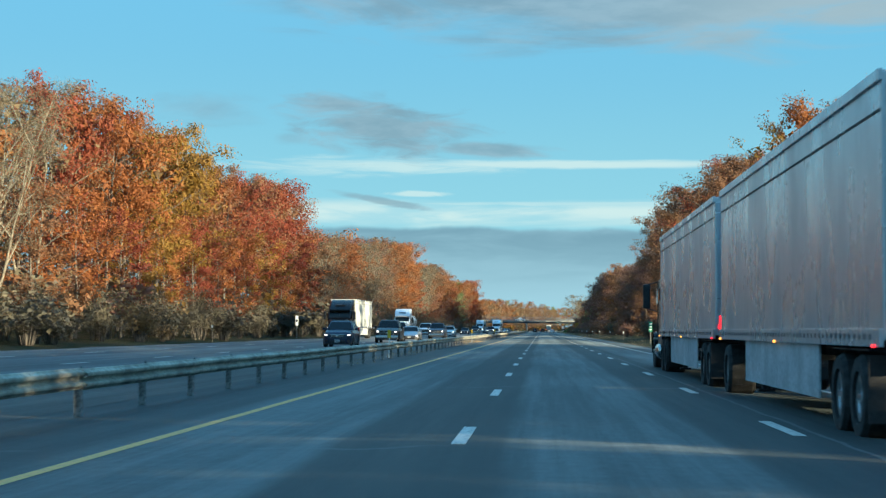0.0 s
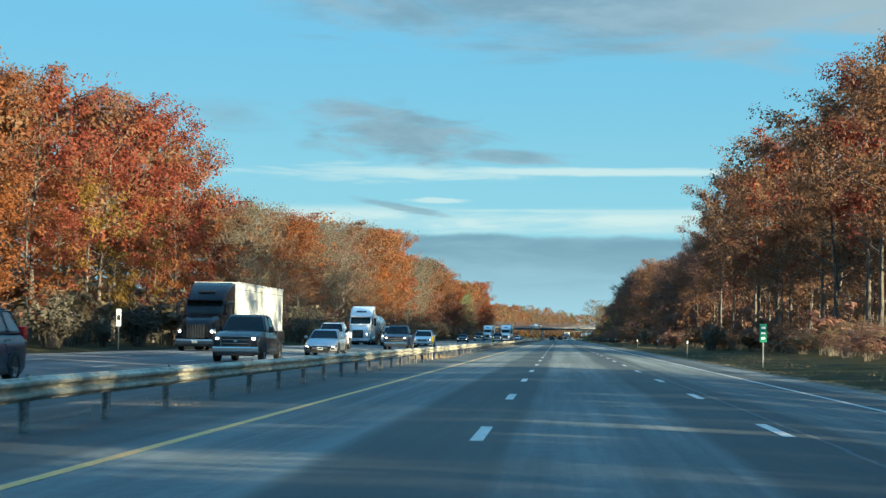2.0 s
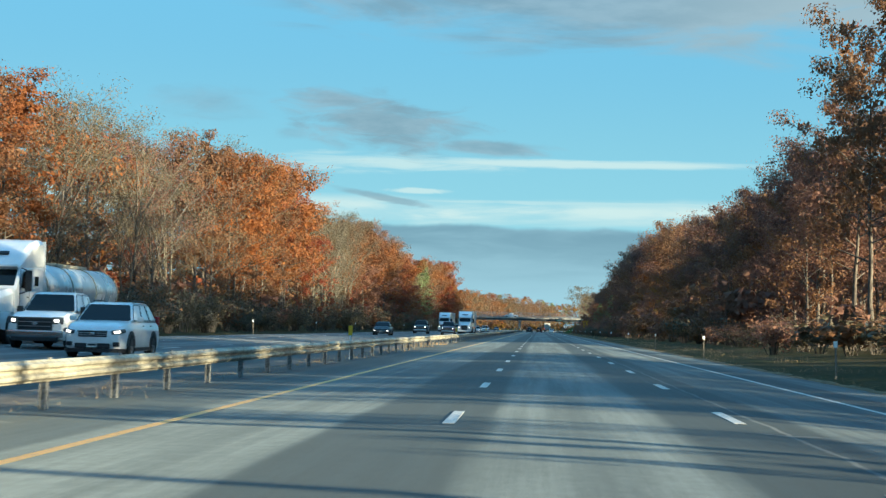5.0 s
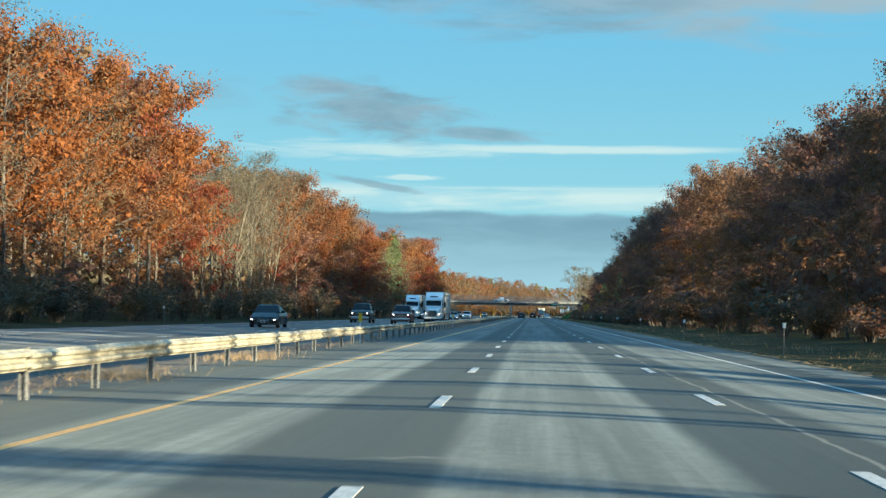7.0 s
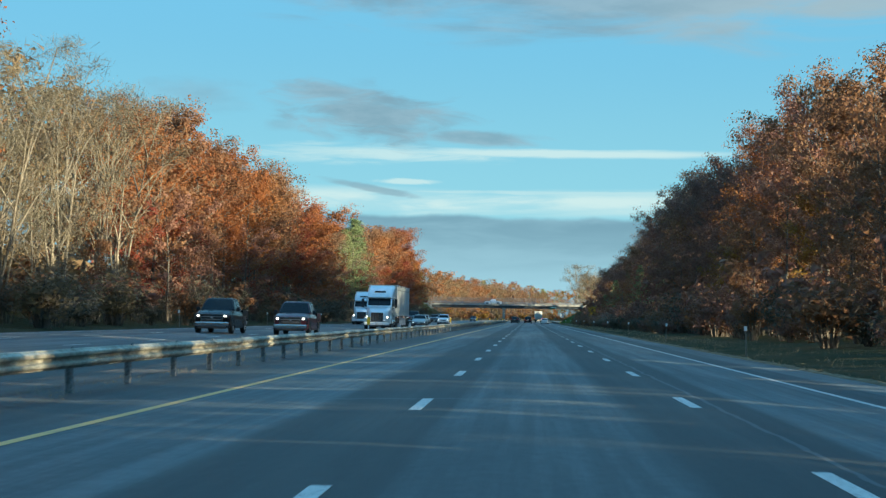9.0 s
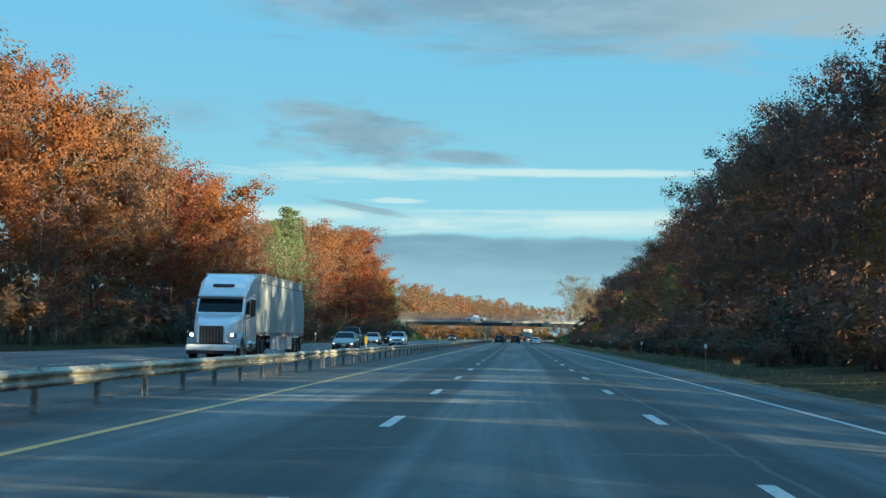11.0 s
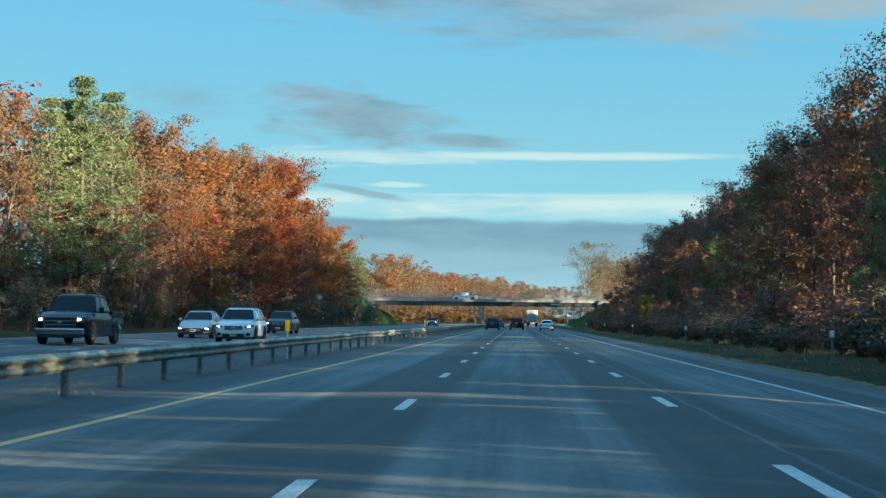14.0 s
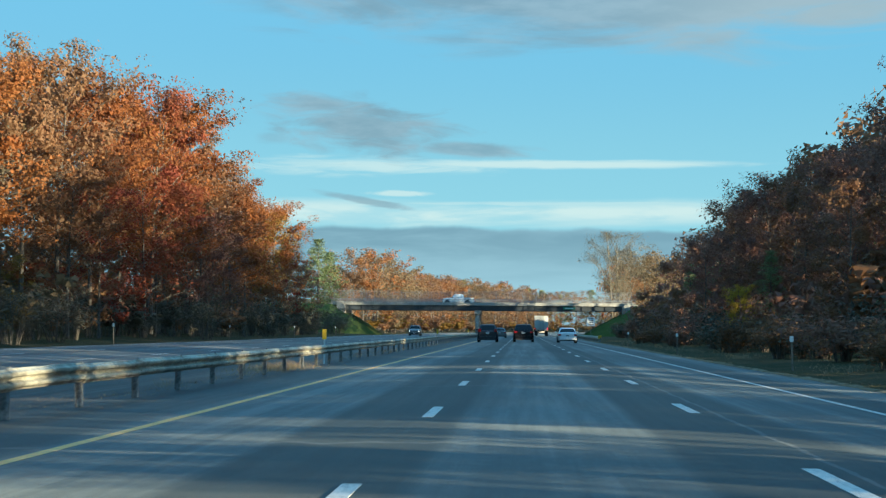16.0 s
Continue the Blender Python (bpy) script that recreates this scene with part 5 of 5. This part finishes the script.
        for dy in (0.05, -0.9):
            bm = bmesh.new()
            box(bm, (sx * (h + 0.012), dy - 0.05, belt - 0.13), (0.025, 0.18, 0.03), 0.008)
            part("door_handle", bm, M_TRIM, t)
        bm = bmesh.new()
        box(bm, (sx * (h - 0.01), (ax_f + ax_r) / 2, c + 0.07), (0.07, ax_f - ax_r - 2.4 * wr, 0.10), 0.02)
        part("sill", bm, M_TRIM, t)
        if kind in ("suv", "wagon"):
            bm = bmesh.new()
            tube(bm, [(sx * w1 * 0.9, ra - 0.3, H - 0.02), (sx * w1 * 0.9, ra - 0.4, H + 0.05), (sx * w1 * 0.9, rb + 0.4, H + 0.05), (sx * w1 * 0.9, rb + 0.3, H - 0.02)], [0.02] * 4, 6)
            part("roof_rail", bm, M_TRIM, t)
    for yy, zz in ((front + 0.055, c + 0.2), (back - 0.055, belt - 0.22 if not bed else c + 0.24)):
        bm = bmesh.new()
        box(bm, (0, yy, zz), (0.31, 0.012, 0.155), 0.004)
        pl = part("number_plate", bm, M_PLATE, t)
        bm = bmesh.new()
        box(bm, (0, yy + (0.008 if yy > 0 else -0.008), zz), (0.24, 0.004, 0.06))
        part("print_bar", bm, M_DARK_BAR, pl)
    return t


def trailer_side_material(name, col, rough, metal):
    """Sheet panels: upright ripples and faint dirt, so that reflections waver."""
    m, n, b = material(name)
    p = n.add("ShaderNodeTexCoord").outputs["Object"]
    x, y, z = n.xyz(p)
    rip = n.noise(n.vec(0.0, n.math("MULTIPLY", y, 5.0), n.math("MULTIPLY", z, 0.25)), 1.0, 4.0)
    dirt = n.noise(n.vec(0.0, n.math("MULTIPLY", y, 0.8), n.math("MULTIPLY", z, 0.5)), 1.0, 5.0)
    run = n.ramp(z, 1.1, 2.6, 0.55, 0.0)
    k = n.math("ADD", n.ramp(dirt, 0.4, 0.75, 0.0, 0.4), n.math("MULTIPLY", run, rip))
    n.put(b.inputs["Base Color"], n.mix(k, (*col, 1), tuple(c * 0.55 for c in col) + (1,)))
    n.put(b.inputs["Roughness"], n.ramp(dirt, 0.3, 0.7, rough * 0.8, rough * 1.4))
    b.inputs["Metallic"].default_value = metal
    bump(n, b, rip, 0.35, 0.02)
    return m


M_VAN_METAL = trailer_side_material("polished_trailer_side", (0.52, 0.55, 0.58), 0.26, 0.5)
M_VAN_WHITE = trailer_side_material("white_trailer_side", (0.50, 0.51, 0.48), 0.35, 0.0)
M_FRAME = plain("truck_frame_steel", (0.025, 0.025, 0.027), 0.6, 0.2, 0.2, 3)
M_SKIRT = plain("grey_side_skirt", (0.42, 0.44, 0.46), 0.5, 0, 0.15, 1.5)
M_LOGO_BLUE = plain("dark_blue_print", (0.02, 0.035, 0.06), 0.4)
M_LOGO_YELLOW = plain("yellow_print", (0.65, 0.45, 0.03), 0.4)


def trailer(t, y0, length, skin, dolly=False, skirt=True, roof=4.05, floor=1.16, panel=False):
    """A box trailer whose front wall stands at y0 and which reaches back from there."""
    hw, y1 = 1.29, y0 - length
    bm = bmesh.new()
    box(bm, (0, (y0 + y1) / 2, (roof + floor) / 2), (hw * 2, length, roof - floor), 0.03)
    tr = part("trailer", bm, skin, t, "box trailer with ribbed sheet sides")
    for sx in (-1, 1):
        bm = bmesh.new()
        box(bm, (sx * (hw + 0.012), (y0 + y1) / 2, roof - 0.05), (0.05, length, 0.13), 0.01)
        box(bm, (sx * (hw + 0.012), (y0 + y1) / 2, floor + 0.03), (0.05, length, 0.2), 0.01)
        part("side_rail", bm, M_VAN_METAL, tr)
        bm = bmesh.new()
        box(bm, (sx * (hw + 0.003), (y0 + y1) / 2, roof - 0.42), (0.012, length - 0.1, 0.03))
        part("seam", bm, M_FRAME, tr)
        bm = bmesh.new()
        k = 0.3
        while k < length - 0.2:
            box(bm, (sx * (hw + 0.04), y0 - k, floor + 0.04), (0.012, 0.05, 0.06))
            k += 0.3
        part("rivet_row", bm, M_FRAME, tr)
        if skin is not M_VAN_METAL:
            bm = bmesh.new()
            box(bm, (0, 0, 0), (0.012, 0.035, roof - floor - 0.4))
            post = part("side_post", bm, skin, tr)
            post.matrix_basis = pose(sx * (hw + 0.004), y0 - 1.22, (roof + floor) / 2)
            k = 2.44
            while k < length - 0.3:
                piece("side_post", post.data, tr, pose(sx * (hw + 0.004), y0 - k, (roof + floor) / 2))
                k += 1.22
        for yy in (y0 - 0.25, (y0 + y1) / 2, y1 + 0.3):
            bm = bmesh.new()
            box(bm, (sx * (hw + 0.045), yy, floor - 0.06), (0.03, 0.08, 0.04), 0.01)
            part("marker_lamp", bm, M_AMBER if yy > y1 + 1 else M_RED_LIT, tr)
        if skirt:
            bm = bmesh.new()
            ya, yb = y0 - length * 0.24, y1 + 4.2
            box(bm, (sx * (hw - 0.04), (ya + yb) / 2, floor - 0.42), (0.03, ya - yb, 0.72), 0.01)
            part("side_skirt", bm, M_SKIRT, tr)
        bm = bmesh.new()
        box(bm, (sx * 0.8, y0 - length * 0.19, floor - 0.5), (0.14, 0.16, 0.95), 0.02)
        box(bm, (sx * 0.8, y0 - length * 0.19, floor - 0.98), (0.3, 0.3, 0.05), 0.01)
        part("landing_leg", bm, M_FRAME, tr)
        for yy in (y1 + 1.5, y1 + 2.75):
            wheel_parts(t, sx * 1.02, yy, 0.5, 0.52)
            bm = bmesh.new()
            box(bm, (sx * 0.98, yy, 1.05), (0.55, 1.1, 0.02), 0.005)
            part("mudguard", bm, M_TRIM, t)
        bm = bmesh.new()
        box(bm, (sx * 1.0, y1 + 0.75, 0.62), (0.6, 0.015, 0.75), 0.004)
        part("mud_flap", bm, M_TRIM, t)
        # rear lamps and doors
        bm = bmesh.new()
        box(bm, (sx * (hw - 0.12), y1 - 0.02, floor + 0.28), (0.11, 0.04, 0.30), 0.02)
        part("rear_lamp", bm, M_RED_LIT, tr)
        bm = bmesh.new()
        box(bm, (sx * 0.64, y1 - 0.025, (roof + floor) / 2 + 0.05), (1.22, 0.03, roof - floor - 0.35), 0.008)
        dr = part("rear_door", bm, skin, tr)
        for dx in (0.18, 0.42):
            bm = bmesh.new()
            tube(bm, [(sx * dx, y1 - 0.055, floor + 0.1), (sx * dx, y1 - 0.055, roof - 0.1)], [0.018, 0.018], 6)
            part("lock_bar", bm, M_GALV, tr)
        if panel:
            bm = bmesh.new()
            loft(bm, [[(sx * d, y0 - 2.6 + 1.25 * math.copysign(abs(math.cos(k * math.tau / 24)) ** 0.6, math.cos(k * math.tau / 24)), 2.68 + 1.3 * math.copysign(abs(math.sin(k * math.tau / 24)) ** 0.6, math.sin(k * math.tau / 24))) for k in range(24)] for d in (hw + 0.004, hw + 0.018)])
            pn = part("side_print", bm, M_LOGO_BLUE, tr, "dark panel printed on the trailer side")
            bm = bmesh.new()
            box(bm, (sx * (hw + 0.022), y0 - 2.6, 2.95), (0.012, 1.5, 0.55), 0.004)
            part("print_bar", bm, M_LOGO_YELLOW, tr)
    bm = bmesh.new()
    for sx in (-1, 1):
        box(bm, (sx * 0.45, (y0 + y1) / 2, floor - 0.14), (0.12, length * 0.96, 0.24))
    box(bm, (0, y1 + 2.1, 0.62), (1.9, 0.16, 0.16), 0.02)
    box(bm, (0, y1 + 0.06, 0.55), (2.2, 0.1, 0.1), 0.02)
    for sx in (-1, 1):
        box(bm, (sx * 0.55, y1 + 0.06, 0.85), (0.08, 0.08, 0.6))
    part("underframe", bm, M_FRAME, t)
    if dolly:
        for sx in (-1, 1):
            wheel_parts(t, sx * 1.02, y0 - 0.9, 0.5, 0.52)
        bm = bmesh.new()
        box(bm, (0, y0 - 0.9, 0.85), (1.5, 1.0, 0.3), 0.03)
        box(bm, (0, y0 + 0.6, 0.7), (0.2, 2.4, 0.16), 0.03)
        part("dolly", bm, M_FRAME, t)
    return tr


def semi_truck(label, x, y, heading, paint, skin, trailers=((16.0, False),), tall=True, panel=False, lights=True, tank=False):
    """Road tractor with its bumper at y and one or more trailers behind it."""
    t = thing("semi_truck", label, "truck", "vehicles on the highway", pose(x, y, level(x) + 0.004, 0, 0, heading))
    rect = lambda yy, w, za, zb, r=0.12: [
        (-w, yy, za), (w, yy, za), (w, yy, zb - r), (w - r, yy, zb), (-w + r, yy, zb), (-w, yy, zb - r)]
    bm = bmesh.new()
    box(bm, (0, -3.9, 0.92), (0.9, 7.2, 0.28), 0.02)
    part("chassis", bm, M_FRAME, t)
    bm = bmesh.new()
    loft(bm, [rect(-0.05, 0.62, 0.78, 1.50, 0.18), rect(-0.3, 0.82, 0.70, 1.72, 0.2), rect(-1.1, 0.98, 0.62, 1.92, 0.2), rect(-2.0, 1.08, 0.62, 2.06, 0.18)])
    part("hood", bm, paint, t, smooth="auto")
    bm = bmesh.new()
    loft(bm, [rect(-1.85, 1.10, 0.62, 2.05, 0.1), rect(-2.05, 1.12, 0.62, 2.15, 0.1), rect(-2.55, 1.14, 0.62, 2.85, 0.12), rect(-3.4, 1.2, 0.62, 2.95, 0.12), rect(-5.0, 1.22, 0.72, 3.0, 0.12)])
    part("cab", bm, paint, t, smooth="auto")
    bm = bmesh.new()
    if tall:
        loft(bm, [rect(-2.45, 1.05, 2.80, 2.92, 0.1), rect(-2.8, 1.12, 2.85, 3.25, 0.18), rect(-3.6, 1.18, 2.9, 3.75, 0.2), rect(-4.6, 1.2, 2.95, 3.98, 0.16), rect(-5.05, 1.2, 2.95, 3.98, 0.16)])
        part("roof_fairing", bm, paint, t, smooth="auto")
        bm = bmesh.new()
        box(bm, (0, -2.93, 3.40), (1.0, 0.08, 0.16), 0.03, Matrix.Rotation(0.9, 4, "X"))
        part("roof_vent", bm, M_TRIM, t)
    else:
        bm.free()
    pane(t, "windscreen", [(1.08, -2.02, 2.10), (-1.08, -2.02, 2.10), (-1.06, -2.52, 2.80), (1.06, -2.52, 2.80)], M_GLASS, 0.06, 0.03)
    for sx in (-1, 1):
        q = [(sx * 1.165, -2.4, 2.05), (sx * 1.18, -3.15, 2.0), (sx * 1.19, -3.15, 2.72), (sx * 1.16, -2.65, 2.72)]
        pane(t, "side_window", q if sx < 0 else q[::-1], M_GLASS, 0.04, 0.03)
        q = [(sx * 1.205, -3.9, 2.15), (sx * 1.21, -4.35, 2.15), (sx * 1.215, -4.35, 2.6), (sx * 1.21, -3.9, 2.6)]
        pane(t, "sleeper_window", q if sx < 0 else q[::-1], M_GLASS, 0.04, 0.03)
        bm = bmesh.new()
        n = 10
        pts = [(-1.3 + math.cos(math.pi * k / n) * 0.72, 0.52 + math.sin(math.pi * k / n) * 0.66) for k in range(n + 1)]
        arch = [(bm.verts.new((sx * 1.22, a, b)), bm.verts.new((sx * 0.78, a, b + 0.06))) for a, b in pts]
        for (a, b), (c, d) in zip(arch, arch[1:]):
            bm.faces.new((a, c, d, b))
        bmesh.ops.solidify(bm, geom=bm.faces[:], thickness=0.03)
        part("fender", bm, paint, t)
        wheel_parts(t, sx * 1.05, -1.3, 0.52, 0.30, M_CHROME)
        for yy in (-5.75, -7.05):
            wheel_parts(t, sx * 0.98, yy, 0.52, 0.56, M_CHROME)
            bm = bmesh.new()
            box(bm, (sx * 0.98, yy, 1.09), (0.6, 1.05, 0.03), 0.01)
            part("mudguard", bm, M_TRIM, t)
        bm = bmesh.new()
        tube(bm, [(sx * 0.98, -2.9, 0.62), (sx * 0.98, -4.6, 0.62)], [0.31, 0.31], 14)
        part("fuel_tank", bm, M_CHROME, t, smooth=True)
        for zz in (0.62, 1.0):
            bm = bmesh.new()
            box(bm, (sx * 1.12, -2.35, zz), (0.3, 0.7, 0.05), 0.01)
            part("step", bm, M_GALV, t)
        # mirror on its bracket
        bm = bmesh.new()
        box(bm, (sx * 1.5, -2.25, 2.35), (0.24, 0.16, 0.78), 0.06)
        mr = part("wing_mirror", bm, M_TRIM, t)
        bm = bmesh.new()
        tube(bm, [(sx * 1.14, -2.5, 2.82), (sx * 1.5, -2.25, 2.72)], [0.022, 0.022], 6)
        tube(bm, [(sx * 1.14, -2.35, 1.85), (sx * 1.5, -2.25, 1.98)], [0.022, 0.022], 6)
        part("bracket", bm, M_TRIM, mr)
        bm = bmesh.new()
        box(bm, (sx * 0.92, -0.30, 1.10), (0.34, 0.26, 0.26), 0.06, Matrix.Rotation(-sx * 0.4, 4, "Z"))
        hl = part("headlight", bm, M_CHROME, t)
        if lights:
            bm = bmesh.new()
            tube(bm, [(sx * 0.90, -0.18, 1.10), (sx * 0.90, -0.13, 1.10)], [0.09, 0.08], 10)
            part("lamp", bm, M_HEAD, hl)
        bm = bmesh.new()
        box(bm, (sx * 1.02, -5.35, 3.2 if tall else 2.4), (0.3, 0.03, 1.5 if tall else 1.0), 0.01)
        part("side_extender", bm, paint, t)
    bm = bmesh.new()
    box(bm, (0, -0.05, 0.53), (2.26, 0.34, 0.30), 0.11)
    part("bumper", bm, paint if paint is not PAINT["black"] else M_CHROME, t)
    bm = bmesh.new()
    box(bm, (0, 0.0, 0.33), (2.2, 0.26, 0.16), 0.04)
    part("valance", bm, M_TRIM, t)
    bm = bmesh.new()
    box(bm, (0, -2.36, 2.86), (2.1, 0.34, 0.10), 0.03, Matrix.Rotation(0.35, 4, "X"))
    part("sun_visor", bm, paint, t)
    bm = bmesh.new()
    tube(bm, [(0, -2.03, 2.12), (0, -2.50, 2.78)], [0.03, 0.03], 6)
    part("windscreen_pillar", bm, M_TRIM, t)
    for sx in (-1, 1):
        bm = bmesh.new()
        for yy, z0 in ((-2.35, 0.95), (-3.35, 0.95)):
            box(bm, (sx * (1.155 + (0.04 if yy < -3 else 0.0)), yy, 1.9), (0.02, 0.02, 1.75))
        box(bm, (sx * 1.20, -3.15, 1.75), (0.03, 0.16, 0.05), 0.01)
        part("door_seam", bm, M_TRIM, t)
    bm = bmesh.new()
    box(bm, (0, -0.035, 1.12), (1.08, 0.06, 0.78), 0.03)
    g = part("grille", bm, M_TRIM, t)
    for k in range(7):
        bm = bmesh.new()
        box(bm, ((k - 3) * 0.145, 0.005, 1.12), (0.035, 0.03, 0.72), 0.006)
        part("grille_bar", bm, M_CHROME, g)
    bm = bmesh.new()
    box(bm, (0, 0.14, 0.52), (0.31, 0.012, 0.155), 0.003)
    part("number_plate", bm, M_PLATE, t)
    y0 = -5.5
    if tank:
        bm = bmesh.new()
        prof = [(-5.9, 0.75), (-6.0, 0.95), (-6.3, 1.02), (-12.0, 1.02), (-17.2, 1.02), (-17.5, 0.95), (-17.6, 0.75)]
        loft(bm, [[(r * math.cos(k * math.tau / 20), yy, 2.15 + r * math.sin(k * math.tau / 20)) for k in range(20)] for yy, r in prof])
        tk = part("tank", bm, M_VAN_METAL, t, "polished cylindrical tank", smooth=True)
        for yy in (-6.3, -9.9, -13.5, -17.1):
            bm = bmesh.new()
            loft(bm, [[(1.05 * math.cos(k * math.tau / 20), yy + d, 2.15 + 1.05 * math.sin(k * math.tau / 20)) for k in range(20)] for d in (-0.05, 0.05)])
            part("band", bm, M_GALV, tk)
        bm = bmesh.new()
        box(bm, (0, -11.7, 3.2), (0.7, 5.0, 0.12), 0.02)
        part("walkway", bm, M_GALV, tk)
        bm = bmesh.new()
        box(bm, (0, -11.7, 1.0), (0.9, 11.4, 0.26), 0.02)
        part("underframe", bm, M_FRAME, t)
        for sx in (-1, 1):
            for yy in (-15.2, -16.45):
                wheel_parts(t, sx * 1.0, yy, 0.5, 0.52)
    else:
        for i, (ln, dolly) in enumerate(trailers):
            trailer(t, y0, ln, skin, dolly, True, panel=panel)
            y0 -= ln + 1.15
    return t


LANE = {1: -12.0, 2: -15.7, 3: -19.4}
# oncoming traffic, from the near end of the road to the overpass
car("suv", "navy", "dark blue compact sport utility vehicle with roof rails", LANE[1], 106)
car("pickup", "dark", "dark grey pickup truck with chrome grille and lit headlamps", LANE[1], 140, cat="pickup truck")
semi_truck("black semi truck pulling a long pale box trailer", LANE[3], 163, 180, PAINT["black"], M_VAN_WHITE)
car("sedan", "silver", "silver sedan with lit headlamps", LANE[1], 163)
car("pickup", "white", "white pickup truck with black grille", LANE[2], 193, cat="pickup truck")
car("pickup", "navy", "dark blue pickup truck with chrome bumper", LANE[1], 205, cat="pickup truck")
car("pickup", "white", "white pickup truck following in the middle lane", LANE[2], 237, cat="pickup truck")
semi_truck("white tanker truck with a polished cylindrical tank", LANE[3], 238, 180, PAINT["white"], M_VAN_METAL, tank=True)
car("suv", "white", "white sport utility vehicle with lit headlamps", LANE[1], 230)
car("sedan", "black", "black sedan with bright headlamps", LANE[2], 358)
car("pickup", "black", "black pickup truck with lit headlamps", LANE[2], 417, cat="pickup truck")
car("pickup", "maroon", "dark maroon pickup truck with lit headlamps", LANE[1], 421, cat="pickup truck")
semi_truck("white semi truck pulling a white box trailer", LANE[1], 471.5, 180, PAINT["white"], M_VAN_WHITE)
semi_truck("white semi truck whose trailer bears a dark printed panel", -18.6, 523, 180, PAINT["white"], M_VAN_WHITE, panel=True)
car("suv", "silver", "silver compact sport utility vehicle", LANE[2], 520)
car("sedan", "beige", "older beige sedan with worn paint", LANE[1], 530)
car("pickup", "black", "black pickup truck with chrome bumper and lit headlamps", LANE[2], 572, cat="pickup truck")
car("suv", "white", "white sport utility vehicle with black trim", LANE[1], 588)
car("sedan", "silver", "pale silver sedan with lit headlamps", LANE[2], 597)
car("wagon", "dark", "dark sport utility wagon with roof rails", LANE[2], 628)
car("wagon", "grey", "grey van far down the oncoming carriageway", LANE[2], 842)
# traffic ahead
car("suv", "dark", "dark sport utility vehicle seen from behind", -2.0, 737, 0, False)
car("wagon", "black", "black hatchback sport utility vehicle seen from behind", 1.35, 735, 0, False)
car("sedan", "white", "white sedan seen from behind", 5.5, 739, 0, False)
car("sedan", "grey", "grey sedan far ahead in the inner lane", -2.0, 820, 0, False)
semi_truck("dark semi truck pulling two long polished box trailers", 5.72, 56.0, 0, PAINT["black"], M_VAN_METAL, ((15.8, False), (15.8, True)), tall=False, lights=False)


def box_truck():
    t = thing("box_truck", "white box truck seen from behind far ahead", "truck", "vehicles on the highway", pose(4.9, 905, level(4.9)))
    trailer(t, 2.0, 7.5, M_VAN_WHITE, skirt=False, roof=3.9)
    bm = bmesh.new()
    loft(bm, [[(-1.1, y, z0), (1.1, y, z0), (1.1, y, z1), (-1.1, y, z1)] for y, z0, z1 in ((2.2, 0.6, 2.8), (3.4, 0.6, 2.7), (3.9, 0.6, 1.7), (4.7, 0.6, 1.5))])
    part("cab", bm, PAINT["white"], t)
    for sx in (-1, 1):
        wheel_parts(t, sx * 1.0, 3.9, 0.45, 0.3)


box_truck()
car("pickup", "white", "white pickup truck on the crossing road", -10.5, 884, 90, False, "pickup truck").location.z = 5.62
